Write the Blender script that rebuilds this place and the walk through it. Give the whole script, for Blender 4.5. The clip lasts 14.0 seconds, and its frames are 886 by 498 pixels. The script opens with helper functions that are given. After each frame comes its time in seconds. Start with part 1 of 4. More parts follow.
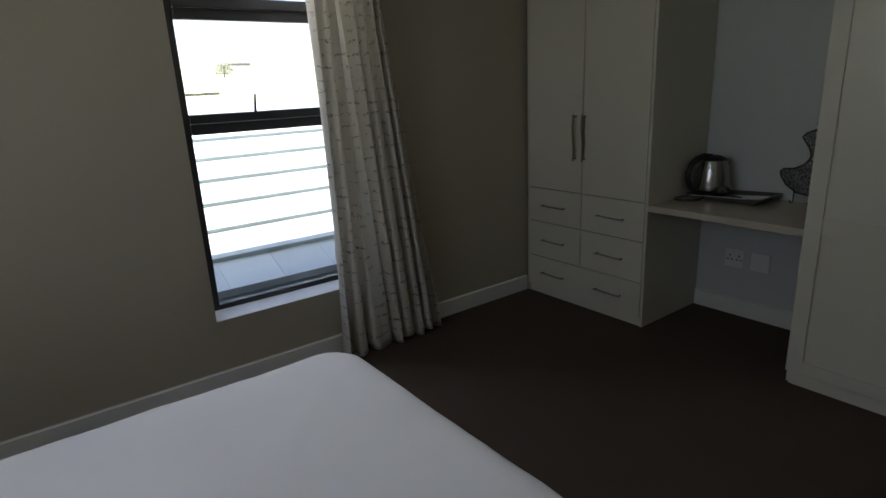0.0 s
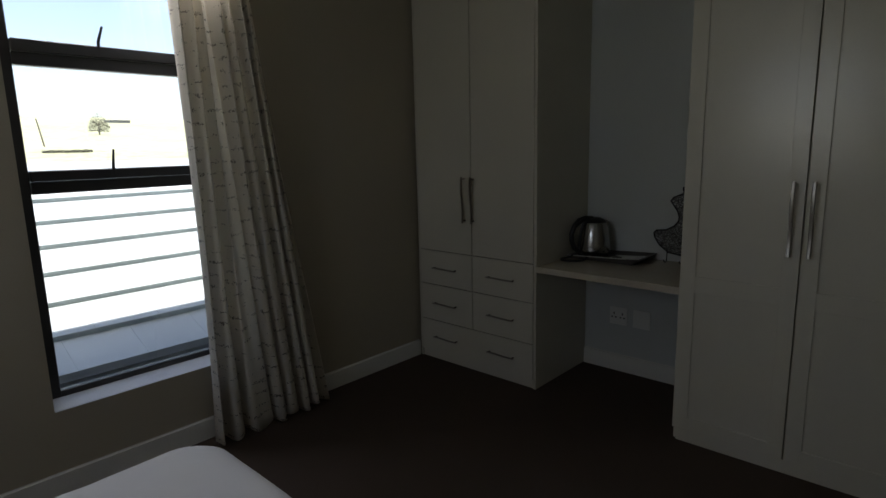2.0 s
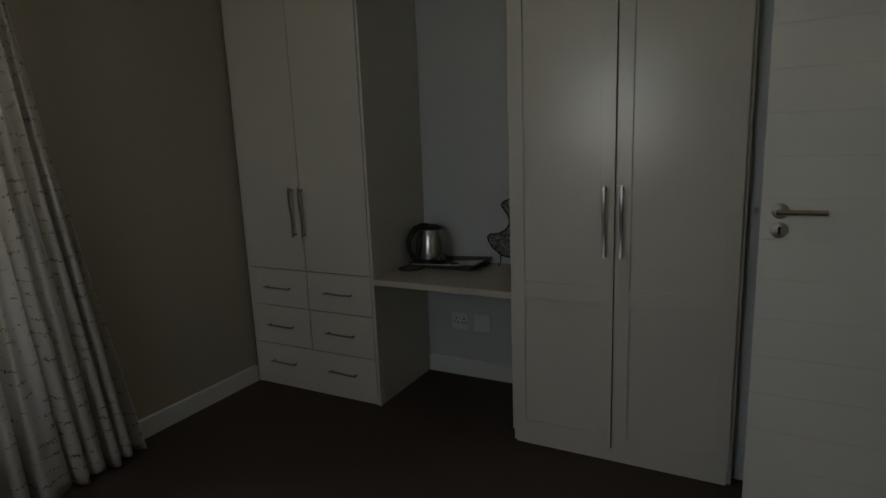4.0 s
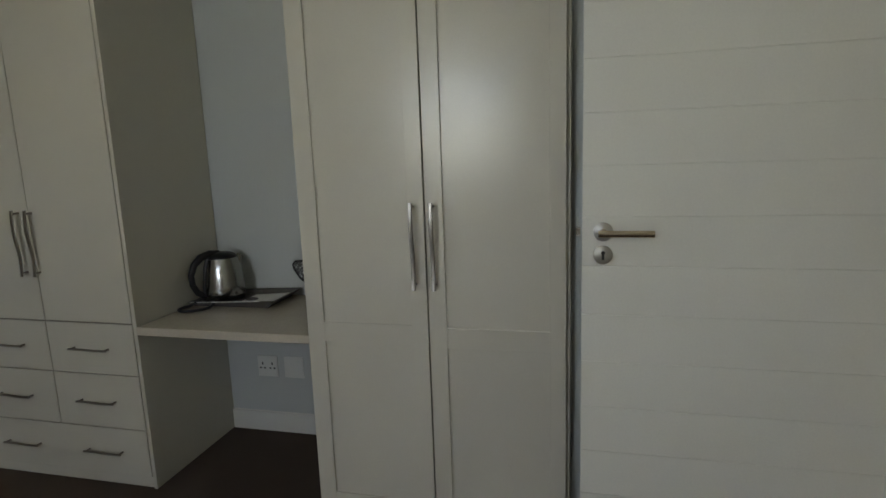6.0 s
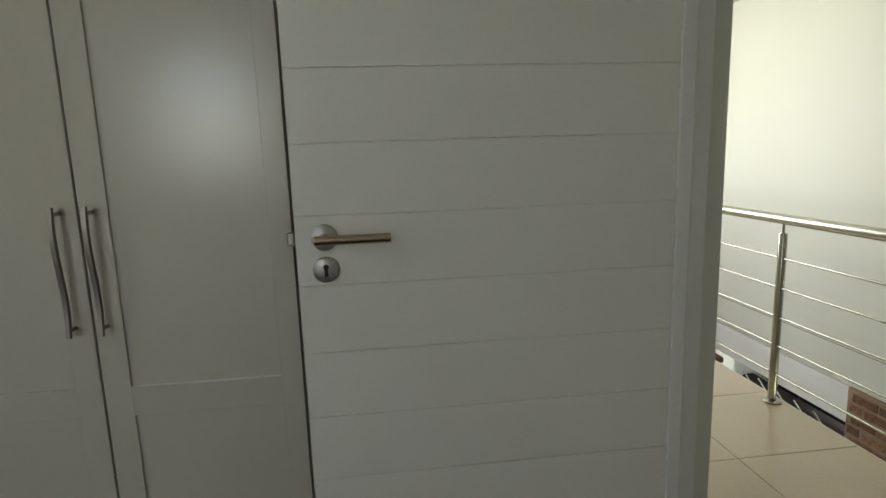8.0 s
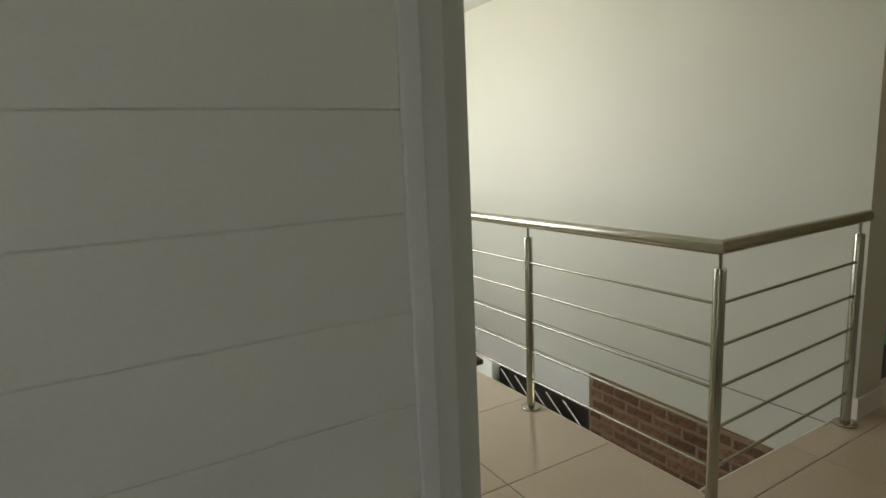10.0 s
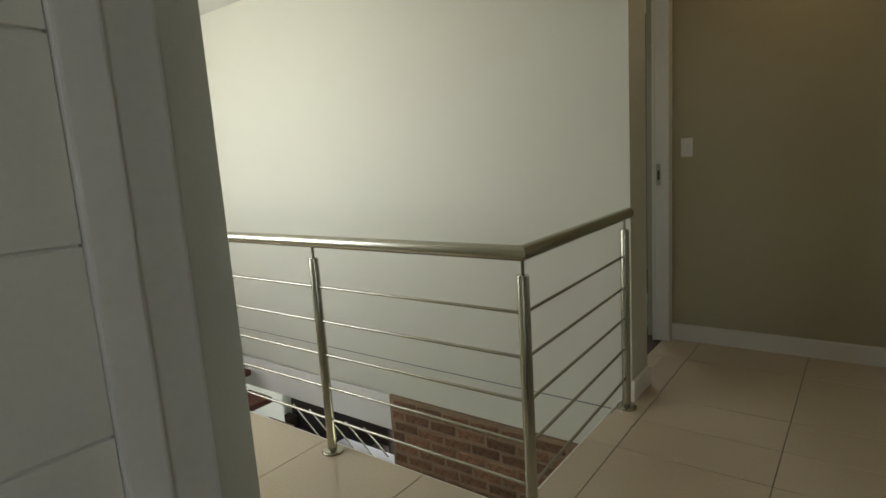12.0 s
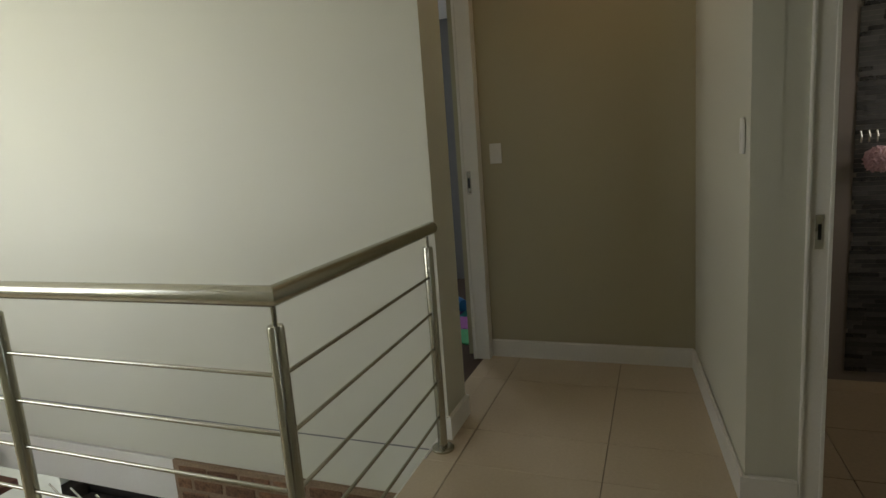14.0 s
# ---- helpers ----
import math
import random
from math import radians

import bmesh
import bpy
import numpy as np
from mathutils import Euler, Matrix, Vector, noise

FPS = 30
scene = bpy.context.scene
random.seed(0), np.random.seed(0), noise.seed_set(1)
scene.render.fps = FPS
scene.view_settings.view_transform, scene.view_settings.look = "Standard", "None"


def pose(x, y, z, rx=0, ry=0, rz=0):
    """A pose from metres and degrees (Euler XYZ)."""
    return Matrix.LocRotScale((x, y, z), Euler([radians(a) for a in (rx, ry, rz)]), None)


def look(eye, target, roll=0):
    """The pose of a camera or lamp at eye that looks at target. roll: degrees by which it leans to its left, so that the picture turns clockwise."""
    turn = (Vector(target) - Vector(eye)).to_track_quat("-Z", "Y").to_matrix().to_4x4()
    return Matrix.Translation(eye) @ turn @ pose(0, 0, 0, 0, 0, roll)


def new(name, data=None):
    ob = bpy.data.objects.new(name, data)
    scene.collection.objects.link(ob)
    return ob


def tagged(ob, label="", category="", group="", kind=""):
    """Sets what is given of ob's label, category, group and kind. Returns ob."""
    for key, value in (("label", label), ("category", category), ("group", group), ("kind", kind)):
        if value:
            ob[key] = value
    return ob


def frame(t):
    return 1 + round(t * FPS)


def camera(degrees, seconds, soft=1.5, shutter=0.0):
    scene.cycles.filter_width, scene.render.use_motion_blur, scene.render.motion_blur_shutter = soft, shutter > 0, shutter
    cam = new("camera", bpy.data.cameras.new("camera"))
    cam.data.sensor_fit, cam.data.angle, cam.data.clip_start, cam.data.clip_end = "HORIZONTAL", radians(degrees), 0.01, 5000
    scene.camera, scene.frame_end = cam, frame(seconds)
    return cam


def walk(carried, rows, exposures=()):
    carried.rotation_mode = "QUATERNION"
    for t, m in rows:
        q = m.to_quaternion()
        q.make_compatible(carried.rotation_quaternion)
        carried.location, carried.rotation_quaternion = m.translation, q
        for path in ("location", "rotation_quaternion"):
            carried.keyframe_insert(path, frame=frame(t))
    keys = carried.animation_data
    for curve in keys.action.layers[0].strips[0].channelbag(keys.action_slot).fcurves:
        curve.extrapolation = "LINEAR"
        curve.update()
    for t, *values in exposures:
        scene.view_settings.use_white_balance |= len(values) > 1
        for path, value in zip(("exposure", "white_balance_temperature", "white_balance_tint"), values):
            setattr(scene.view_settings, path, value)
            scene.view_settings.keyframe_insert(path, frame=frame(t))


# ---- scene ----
cam = camera(76.3, 14.0)
PATH = [
    (0, (2.831, -2.847, 1.47), (1.285, -1.704, 0.92), -2.7),
    (0.5, (2.847, -2.814, 1.478), (1.317, -1.626, 0.981), -2.1),
    (1, (2.844, -2.783, 1.466), (1.344, -1.536, 1.026), -1.8),
    (1.5, (2.786, -2.759, 1.467), (1.355, -1.418, 1.075), -1.3),
    (2, (2.756, -2.731, 1.456), (1.426, -1.28, 1.103), -1.3),
    (2.5, (2.733, -2.701, 1.469), (1.521, -1.148, 1.126), -1.6),
    (3, (2.726, -2.678, 1.503), (1.63, -1.042, 1.151), -2.0),
    (5.5, (2.848, -2.099, 1.471), (2.22, -0.234, 1.116), -2.0),
    (6, (2.836, -1.948, 1.463), (2.362, -0.035, 1.121), -2.0),
    (6.5, (2.846, -1.854, 1.434), (2.537, 0.094, 1.105), -1.7),
    (7, (2.864, -1.725, 1.415), (2.755, 0.245, 1.09), -1.7),
    (7.5, (2.935, -1.579, 1.405), (2.992, 0.391, 1.065), -1.8),
    (8, (2.997, -1.468, 1.388), (3.229, 0.489, 1.047), -1.9),
    (8.2, (3.014, -1.432, 1.377), (3.342, 0.514, 1.047), -1.9),
    (10.3, (3.311, -0.990, 1.346), (4.415, 0.645, 1.017), -2.9),
    (10.5, (3.333, -0.958, 1.341), (4.507, 0.628, 1.018), -3.2),
    (11, (3.399, -0.885, 1.330), (4.708, 0.593, 1.012), -3.5),
    (11.5, (3.438, -0.811, 1.325), (4.884, 0.534, 1.009), -3.6),
    (12, (3.467, -0.780, 1.315), (5.037, 0.417, 0.996), -3.7),
    (12.5, (3.514, -0.778, 1.307), (5.184, 0.276, 0.989), -3.9),
    (13, (3.640, -0.779, 1.300), (5.384, 0.145, 0.977), -4.0),
    (13.5, (3.808, -0.763, 1.299), (5.607, 0.048, 0.971), -4.2),
    (14, (3.986, -0.749, 1.294), (5.826, -0.038, 0.966), -4.2),
]
walk(cam, [(t, look(eye, target, roll)) for t, eye, target, roll in PATH],
     exposures=[(0.0, 1.80, 6400, 16), (1.5, 1.26, 6500, 16), (2.3, 0.98, 6600, 17), (3.0, 0.95, 6600, 17), (5.3, 2.80, 6700, 16), (6.0, 3.05, 6600, 15), (6.5, 3.28, 6600, 14),
                (7.5, 2.88, 6650, 13), (8.0, 2.66, 6700, 13), (10.5, 2.38, 6950, 14), (12.0, 2.28, 6850, 13), (13.0, 2.00, 6750, 13), (14.0, 2.20, 6850, 13)])

# ---- world, sun, daylight ----
world = bpy.data.worlds.new("world")
scene.world = world
world.use_nodes = True
wn, wl = world.node_tree.nodes, world.node_tree.links
sky = wn.new("ShaderNodeTexSky")
sky.sky_type = "NISHITA"
sky.sun_disc = False
sky.dust_density = 1.5
sky.ozone_density = 0.2
sky.sun_elevation = radians(79)
sky.sun_rotation = radians(100)
wl.new(sky.outputs[0], wn["Background"].inputs[0])
wn["Background"].inputs[1].default_value = 0.15

sun = new("sun", bpy.data.lights.new("sun", "SUN"))
sun.data.energy = 4.5
sun.data.angle = radians(0.5)
sun.data.color = (1.0, 0.95, 0.87)
sun.matrix_world = look((7.6, 1.6, 42), (0, 0, 0))


def window_light(name, eye, target, w, h, watts, colour):
    """Daylight of the sky that enters by a window's opening."""
    ob = new(name, bpy.data.lights.new(name, "AREA"))
    ob.data.shape, ob.data.size, ob.data.size_y = "RECTANGLE", w, h
    ob.data.energy, ob.data.color = watts, colour
    ob.matrix_world = look(eye, target)
    return ob


window_light("bedroom_daylight", (-0.10, -1.73, 2.27), (1.1, -2.5, 0.4), 0.9, 0.18, 2.8, (0.95, 0.98, 1.0))
window_light("bedroom_back_daylight", (1.5, -4.26, 1.80), (1.7, 0, 1.2), 0.95, 1.0, 1.5, (0.90, 0.96, 1.0))
window_light("landing_daylight", (3.70, 3.3, 1.65), (6.25, 3.0, 1.35), 2.1, 1.4, 8.4, (0.98, 0.985, 0.97))
# Fill for the storey below, through a window added for it.
window_light("lower_fill", (8.98, 3.2, -1.6), (5, 3.2, -1.9), 2.1, 1.5, 11, (0.88, 0.94, 1.0))
# Nursery fill from an added window that stands out of sight.
window_light("nursery_fill", (9.43, 2.5, 1.5), (6.8, 1.0, 0.3), 1.05, 1.1, 3.8, (0.9, 0.95, 1.0))
# Brightens the bathroom by a small window added out of view.
window_light("bathroom_fill", (6.75, -2.62, 1.7), (6.75, -1.4, 0.6), 0.45, 0.55, 1.5, (1.0, 0.95, 0.88))


# ---- materials ----
def nodes_of(name):
    m = bpy.data.materials.new(name)
    m.use_nodes = True
    nt = m.node_tree
    return m, nt, nt.nodes["Principled BSDF"]


def ramp(nt, fac, a, b, lo=0.3, hi=0.7):
    r = nt.nodes.new("ShaderNodeValToRGB")
    r.color_ramp.elements[0].position, r.color_ramp.elements[1].position = lo, hi
    r.color_ramp.elements[0].color, r.color_ramp.elements[1].color = (*a, 1), (*b, 1)
    nt.links.new(fac, r.inputs[0])
    return r.outputs[0]


def noise_of(nt, scale, detail=4.0, stretch=(1, 1, 1), rough=0.55):
    c = nt.nodes.new("ShaderNodeTexCoord")
    mp = nt.nodes.new("ShaderNodeMapping")
    mp.inputs["Scale"].default_value = stretch
    n = nt.nodes.new("ShaderNodeTexNoise")
    n.inputs["Scale"].default_value, n.inputs["Detail"].default_value = scale, detail
    n.inputs["Roughness"].default_value = rough
    nt.links.new(c.outputs["Object"], mp.inputs[0])
    nt.links.new(mp.outputs[0], n.inputs["Vector"])
    return n.outputs["Fac"]


def mixed(nt, a, b, fac, mode="MIX"):
    mx = nt.nodes.new("ShaderNodeMixRGB")
    mx.blend_type = mode
    for i, v in ((0, fac), (1, a), (2, b)):
        if isinstance(v, (int, float)):
            mx.inputs[i].default_value = v
        elif isinstance(v, tuple):
            mx.inputs[i].default_value = (*v, 1)
        else:
            nt.links.new(v, mx.inputs[i])
    return mx.outputs[0]


def bumped(nt, bsdf, height, strength, distance):
    b = nt.nodes.new("ShaderNodeBump")
    b.inputs["Strength"].default_value, b.inputs["Distance"].default_value = strength, distance
    nt.links.new(height, b.inputs["Height"])
    nt.links.new(b.outputs[0], bsdf.inputs["Normal"])


def scaled(c, k):
    return tuple(min(1.0, v * k) for v in c)


def surface(name, colour, rough=0.5, grain=180.0, blotch=2.5, vary=0.06, bump=0.15, dist=0.001, metal=0.0, stretch=(1, 1, 1), spec=0.5, each=0.0):
    """A surface with fine grain and broad, faint blotches, both in real-world size."""
    m, nt, p = nodes_of(name)
    fine = noise_of(nt, grain, 3.0, stretch)
    broad = noise_of(nt, blotch, 5.0)
    col = ramp(nt, broad, scaled(colour, 1 - vary), scaled(colour, 1 + vary))
    col = mixed(nt, col, ramp(nt, fine, scaled(colour, 1 - vary * 1.5), scaled(colour, 1 + vary * 1.5)), 0.5)
    if each:
        info = nt.nodes.new("ShaderNodeObjectInfo")
        col = mixed(nt, col, ramp(nt, info.outputs["Random"], (1 - each,) * 3, (1, 1, 1), 0.0, 1.0), 1.0, "MULTIPLY")
    nt.links.new(col, p.inputs["Base Color"])
    rr = nt.nodes.new("ShaderNodeMapRange")
    rr.inputs["To Min"].default_value, rr.inputs["To Max"].default_value = max(0.02, rough - 0.06), min(1, rough + 0.06)
    nt.links.new(broad, rr.inputs["Value"])
    nt.links.new(rr.outputs[0], p.inputs["Roughness"])
    p.inputs["Metallic"].default_value = metal
    p.inputs["Specular IOR Level"].default_value = spec
    if bump:
        bumped(nt, p, fine, bump, dist)
    return m


M_WALL = surface("taupe_wall_paint", (0.44, 0.39, 0.30), 0.6, 260, 1.3, 0.035, 0.12, 0.0008)
M_LAND = surface("warm_grey_wall_paint", (0.60, 0.60, 0.51), 0.55, 260, 1.1, 0.03, 0.12, 0.0008)
M_ALC = surface("pale_blue_grey_paint", (0.56, 0.58, 0.56), 0.55, 260, 1.1, 0.03, 0.12, 0.0008)
# The passage's end wall: browner and darker than the other landing walls.
M_END = surface("brownish_taupe_wall", (0.43, 0.395, 0.27), 0.6, 260, 1.1, 0.035, 0.12, 0.0008)
M_CEIL = surface("white_ceiling_paint", (0.78, 0.78, 0.74), 0.7, 200, 1.2, 0.02, 0.1, 0.0008)
M_TRIM = surface("white_gloss_trim", (0.74, 0.73, 0.68), 0.38, 120, 3, 0.03, 0.05, 0.0005)
M_CAB = surface("ivory_cabinet_lacquer", (0.61, 0.575, 0.48), 0.23, 220, 2.0, 0.025, 0.05, 0.0004)
M_DESK = surface("pale_stone_top", (0.55, 0.49, 0.39), 0.22, 90, 5, 0.06, 0.03, 0.0003)
M_DOOR = surface("white_door_paint", (0.73, 0.71, 0.63), 0.4, 160, 2.2, 0.03, 0.08, 0.0006)
M_CARPET = surface("brown_carpet", (0.085, 0.062, 0.048), 0.95, 420, 1.6, 0.16, 0.9, 0.004, spec=0.15)
M_STEEL = surface("brushed_steel", (0.56, 0.54, 0.49), 0.27, 300, 6, 0.06, 0.08, 0.0003, 1.0, (1, 1, 0.06))
M_PULL = surface("dark_satin_steel", (0.34, 0.31, 0.27), 0.36, 300, 6, 0.06, 0.06, 0.0003, 1.0, (1, 1, 0.06))
M_KETTLE = surface("dull_brushed_steel", (0.42, 0.41, 0.38), 0.25, 300, 6, 0.06, 0.08, 0.0003, 1.0, (1, 1, 0.06))
M_MESH = surface("grey_wire_gauze", (0.14, 0.14, 0.135), 0.6, 260, 40, 0.4, 0.4, 0.001)
M_NICKEL = surface("matt_nickel", (0.46, 0.44, 0.40), 0.48, 300, 6, 0.05, 0.06, 0.0003, 1.0)
M_RAIL = surface("satin_steel_tube", (0.45, 0.44, 0.365), 0.24, 260, 6, 0.05, 0.06, 0.0003, 1.0, (0.08, 0.08, 1))
M_BRASSY = surface("satin_nickel", (0.60, 0.50, 0.35), 0.22, 300, 6, 0.05, 0.05, 0.0003, 1.0)
M_ALU = surface("charcoal_window_frame", (0.030, 0.030, 0.031), 0.36, 300, 4, 0.15, 0.06, 0.0003)
M_BLACK = surface("black_plastic", (0.012, 0.012, 0.013), 0.35, 300, 8, 0.15, 0.05, 0.0003)
M_SILL = surface("grey_sill_paint", (0.66, 0.68, 0.70), 0.45, 150, 4, 0.05, 0.08, 0.0005)
M_LINEN = surface("white_cotton", (0.80, 0.80, 0.82), 0.85, 900, 3.5, 0.025, 0.35, 0.0006, spec=0.2)
M_BASE = surface("grey_bed_base_fabric", (0.12, 0.11, 0.11), 0.9, 500, 4, 0.12, 0.5, 0.001, spec=0.2)
M_TILE = surface("cream_porcelain_tile", (0.57, 0.485, 0.36), 0.17, 70, 0.9, 0.045, 0.02, 0.0003, each=0.06)
M_LOWER = surface("blue_grey_floor", (0.27, 0.29, 0.34), 0.3, 60, 1.2, 0.08, 0.03, 0.0004)
M_GROUT = surface("grey_grout", (0.22, 0.19, 0.15), 0.85, 200, 5, 0.1, 0.3, 0.001)
M_TREAD = surface("red_brown_hardwood", (0.115, 0.034, 0.018), 0.42, 60, 3, 0.25, 0.12, 0.0008, stretch=(0.12, 1, 1), each=0.2)
M_MORTAR = surface("brown_mortar", (0.25, 0.175, 0.112), 0.9, 90, 7, 0.25, 0.7, 0.004)
M_BRICK = surface("clay_face_brick", (0.25, 0.135, 0.072), 0.9, 60, 14, 0.42, 0.8, 0.004, each=0.5)
M_ROOF = surface("flat_concrete_roof_tile", (0.40, 0.46, 0.46), 0.8, 110, 3, 0.10, 0.4, 0.002, each=0.12)
M_RIDGE = surface("flashing_and_shadow_line", (0.20, 0.20, 0.20), 0.6, 80, 4, 0.10, 0.3, 0.002)
M_GRASS = surface("dry_grass", (0.38, 0.41, 0.26), 0.95, 0.6, 0.03, 0.30, 0.0, spec=0.1)
M_SHEET = surface("weathered_roof_sheet", (0.42, 0.42, 0.42), 0.5, 4, 0.6, 0.1, 0.0)
M_BARK = surface("grey_bark", (0.17, 0.15, 0.12), 0.9, 12, 3, 0.2, 0.5, 0.02)
M_LEAF = surface("dull_leaves", (0.07, 0.072, 0.05), 0.8, 6, 1, 0.3, 0.0)
M_PAPER = surface("white_paper_and_rim_glint", (0.72, 0.72, 0.70), 0.7, 200, 12, 0.04, 0.1, 0.0003)
M_TRAY = surface("dark_lacquered_tray", (0.07, 0.065, 0.06), 0.4, 120, 8, 0.15, 0.05, 0.0004)
M_PLATE = surface("white_switch_plastic", (0.76, 0.76, 0.72), 0.3, 200, 8, 0.02, 0.0)
M_GREYW = surface("blue_grey_wall_paint", (0.26, 0.27, 0.29), 0.6, 260, 1.3, 0.04, 0.12, 0.0008)
M_TAUPE = surface("dark_taupe_paint", (0.13, 0.105, 0.085), 0.6, 260, 1.3, 0.05, 0.12, 0.0008)
M_BFLOOR = surface("brown_bathroom_tile", (0.20, 0.145, 0.085), 0.35, 60, 2, 0.12, 0.05, 0.0005, each=0.1)
M_MOSAIC = surface("dark_glass_strip_tile", (0.058, 0.055, 0.05), 0.18, 90, 6, 0.2, 0.02, 0.0003, each=0.8)
M_PINK = surface("pink_sponge_net", (0.48, 0.30, 0.33), 0.8, 160, 20, 0.2, 0.8, 0.006)
M_SOFA = surface("pale_grey_upholstery", (0.36, 0.35, 0.34), 0.9, 500, 4, 0.08, 0.4, 0.001, spec=0.2)
M_DARKC = surface("dark_brown_drape", (0.035, 0.026, 0.022), 0.9, 300, 4, 0.2, 0.4, 0.002, spec=0.2)
M_BLUE = surface("blue_toy_plastic", (0.03, 0.19, 0.45), 0.3, 100, 8, 0.05, 0.0)
M_YELL = surface("yellow_toy_plastic", (0.62, 0.46, 0.04), 0.3, 100, 8, 0.05, 0.0)
M_GREEN = surface("green_foam", (0.06, 0.40, 0.16), 0.85, 250, 8, 0.06, 0.3, 0.001)
M_TEAL = surface("teal_foam", (0.05, 0.36, 0.38), 0.85, 250, 8, 0.06, 0.3, 0.001)
M_VIOLET = surface("violet_foam", (0.34, 0.10, 0.36), 0.85, 250, 8, 0.06, 0.3, 0.001)
M_WIRE = surface("dark_wire_mesh", (0.03, 0.03, 0.03), 0.45, 200, 8, 0.2, 0.1, 0.0005, 0.6)


def woven(m, scale, wire):
    """Open the surface into a net of thin strands with gaps between them."""
    nt = m.node_tree
    c = nt.nodes.new("ShaderNodeTexCoord")
    v = nt.nodes.new("ShaderNodeTexVoronoi")
    v.feature = "DISTANCE_TO_EDGE"
    v.inputs["Scale"].default_value = scale
    k = nt.nodes.new("ShaderNodeMath")
    k.operation = "LESS_THAN"
    k.inputs[1].default_value = wire
    nt.links.new(c.outputs["Object"], v.inputs["Vector"])
    nt.links.new(v.outputs["Distance"], k.inputs[0])
    nt.links.new(k.outputs[0], nt.nodes["Principled BSDF"].inputs["Alpha"])


woven(M_MESH, 75.0, 0.10)


def glass_material():
    m, nt, p = nodes_of("clear_window_glass")
    p.inputs["Base Color"].default_value = (0.98, 0.99, 0.99, 1)
    p.inputs["Roughness"].default_value = 0.0
    p.inputs["IOR"].default_value = 1.45
    p.inputs["Transmission Weight"].default_value = 1.0
    return m


def script_cloth():
    """Cream curtain cloth printed with rows of small handwriting-like marks."""
    m, nt, p = nodes_of("cream_cloth_with_script_print")
    uv = nt.nodes.new("ShaderNodeTexCoord")
    sep = nt.nodes.new("ShaderNodeSeparateXYZ")
    nt.links.new(uv.outputs["UV"], sep.inputs[0])

    def math_node(op, a, b=0.0, c=None):
        n = nt.nodes.new("ShaderNodeMath")
        n.operation = op
        for i, v in enumerate((a, b) if c is None else (a, b, c)):
            if isinstance(v, (int, float)):
                n.inputs[i].default_value = v
            else:
                nt.links.new(v, n.inputs[i])
        return n.outputs[0]

    def noise_uv(sx, sy, scale, detail):
        mp = nt.nodes.new("ShaderNodeMapping")
        mp.inputs["Scale"].default_value = (sx, sy, 1)
        n = nt.nodes.new("ShaderNodeTexNoise")
        n.inputs["Scale"].default_value, n.inputs["Detail"].default_value = scale, detail
        nt.links.new(uv.outputs["UV"], mp.inputs[0])
        nt.links.new(mp.outputs[0], n.inputs["Vector"])
        return n.outputs["Fac"]

    row = 0.060
    wob = noise_uv(1, 1, 9, 2)
    v = math_node("ADD", sep.outputs["Y"], math_node("MULTIPLY", wob, 0.03))
    cell = math_node("FRACT", math_node("DIVIDE", v, row))
    off = math_node("ABSOLUTE", math_node("SUBTRACT", cell, 0.5))
    swing = noise_uv(1, 0.3, 120, 1.5)
    line = math_node("ABSOLUTE", math_node("SUBTRACT", math_node("ADD", math_node("SUBTRACT", cell, 0.5), 0.0), math_node("MULTIPLY", math_node("SUBTRACT", swing, 0.5), 1.25)))
    stroke = math_node("LESS_THAN", line, 0.07)
    inside = math_node("LESS_THAN", off, 0.2)
    word = math_node("GREATER_THAN", noise_uv(1, 3.0, 15, 2), 0.54)
    ink = math_node("MULTIPLY", math_node("MULTIPLY", stroke, inside), word)
    weave = noise_of(nt, 900, 2)
    broad = noise_of(nt, 4, 4)
    base = ramp(nt, broad, (0.76, 0.72, 0.64), (0.82, 0.78, 0.70))
    base = mixed(nt, base, ramp(nt, weave, (0.72, 0.68, 0.60), (0.83, 0.79, 0.71)), 0.4)
    col = mixed(nt, base, (0.10, 0.09, 0.08), math_node("MULTIPLY", ink, 0.8))
    nt.links.new(col, p.inputs["Base Color"])
    p.inputs["Roughness"].default_value = 0.9
    p.inputs["Specular IOR Level"].default_value = 0.15
    bumped(nt, p, weave, 0.3, 0.0005)
    thin = nt.nodes.new("ShaderNodeBsdfTranslucent")
    both = nt.nodes.new("ShaderNodeMixShader")
    both.inputs[0].default_value = 0.45
    nt.links.new(col, thin.inputs[0])
    nt.links.new(p.outputs[0], both.inputs[1])
    nt.links.new(thin.outputs[0], both.inputs[2])
    nt.links.new(both.outputs[0], nt.nodes["Material Output"].inputs[0])
    return m


M_GLASS = glass_material()
M_CURTAIN = script_cloth()


# ---- mesh helpers ----
def box(bm, x0, x1, y0, y1, z0, z1, bevel=0.0, seg=1):
    """A box between two corners, added to bm."""
    r = bmesh.ops.create_cube(bm, size=1.0)
    vs = r["verts"]
    for v in vs:
        v.co = Vector(((x0 + x1) / 2 + v.co.x * (x1 - x0), (y0 + y1) / 2 + v.co.y * (y1 - y0), (z0 + z1) / 2 + v.co.z * (z1 - z0)))
    if bevel:
        es = {e for v in vs for e in v.link_edges}
        bmesh.ops.bevel(bm, geom=list(es), offset=bevel, segments=seg, profile=0.6, affect="EDGES")
    return bm


def boxes(*args, bevel=0.0, seg=1):
    bm = bmesh.new()
    for a in args:
        box(bm, *a, bevel=bevel, seg=seg)
    return bm


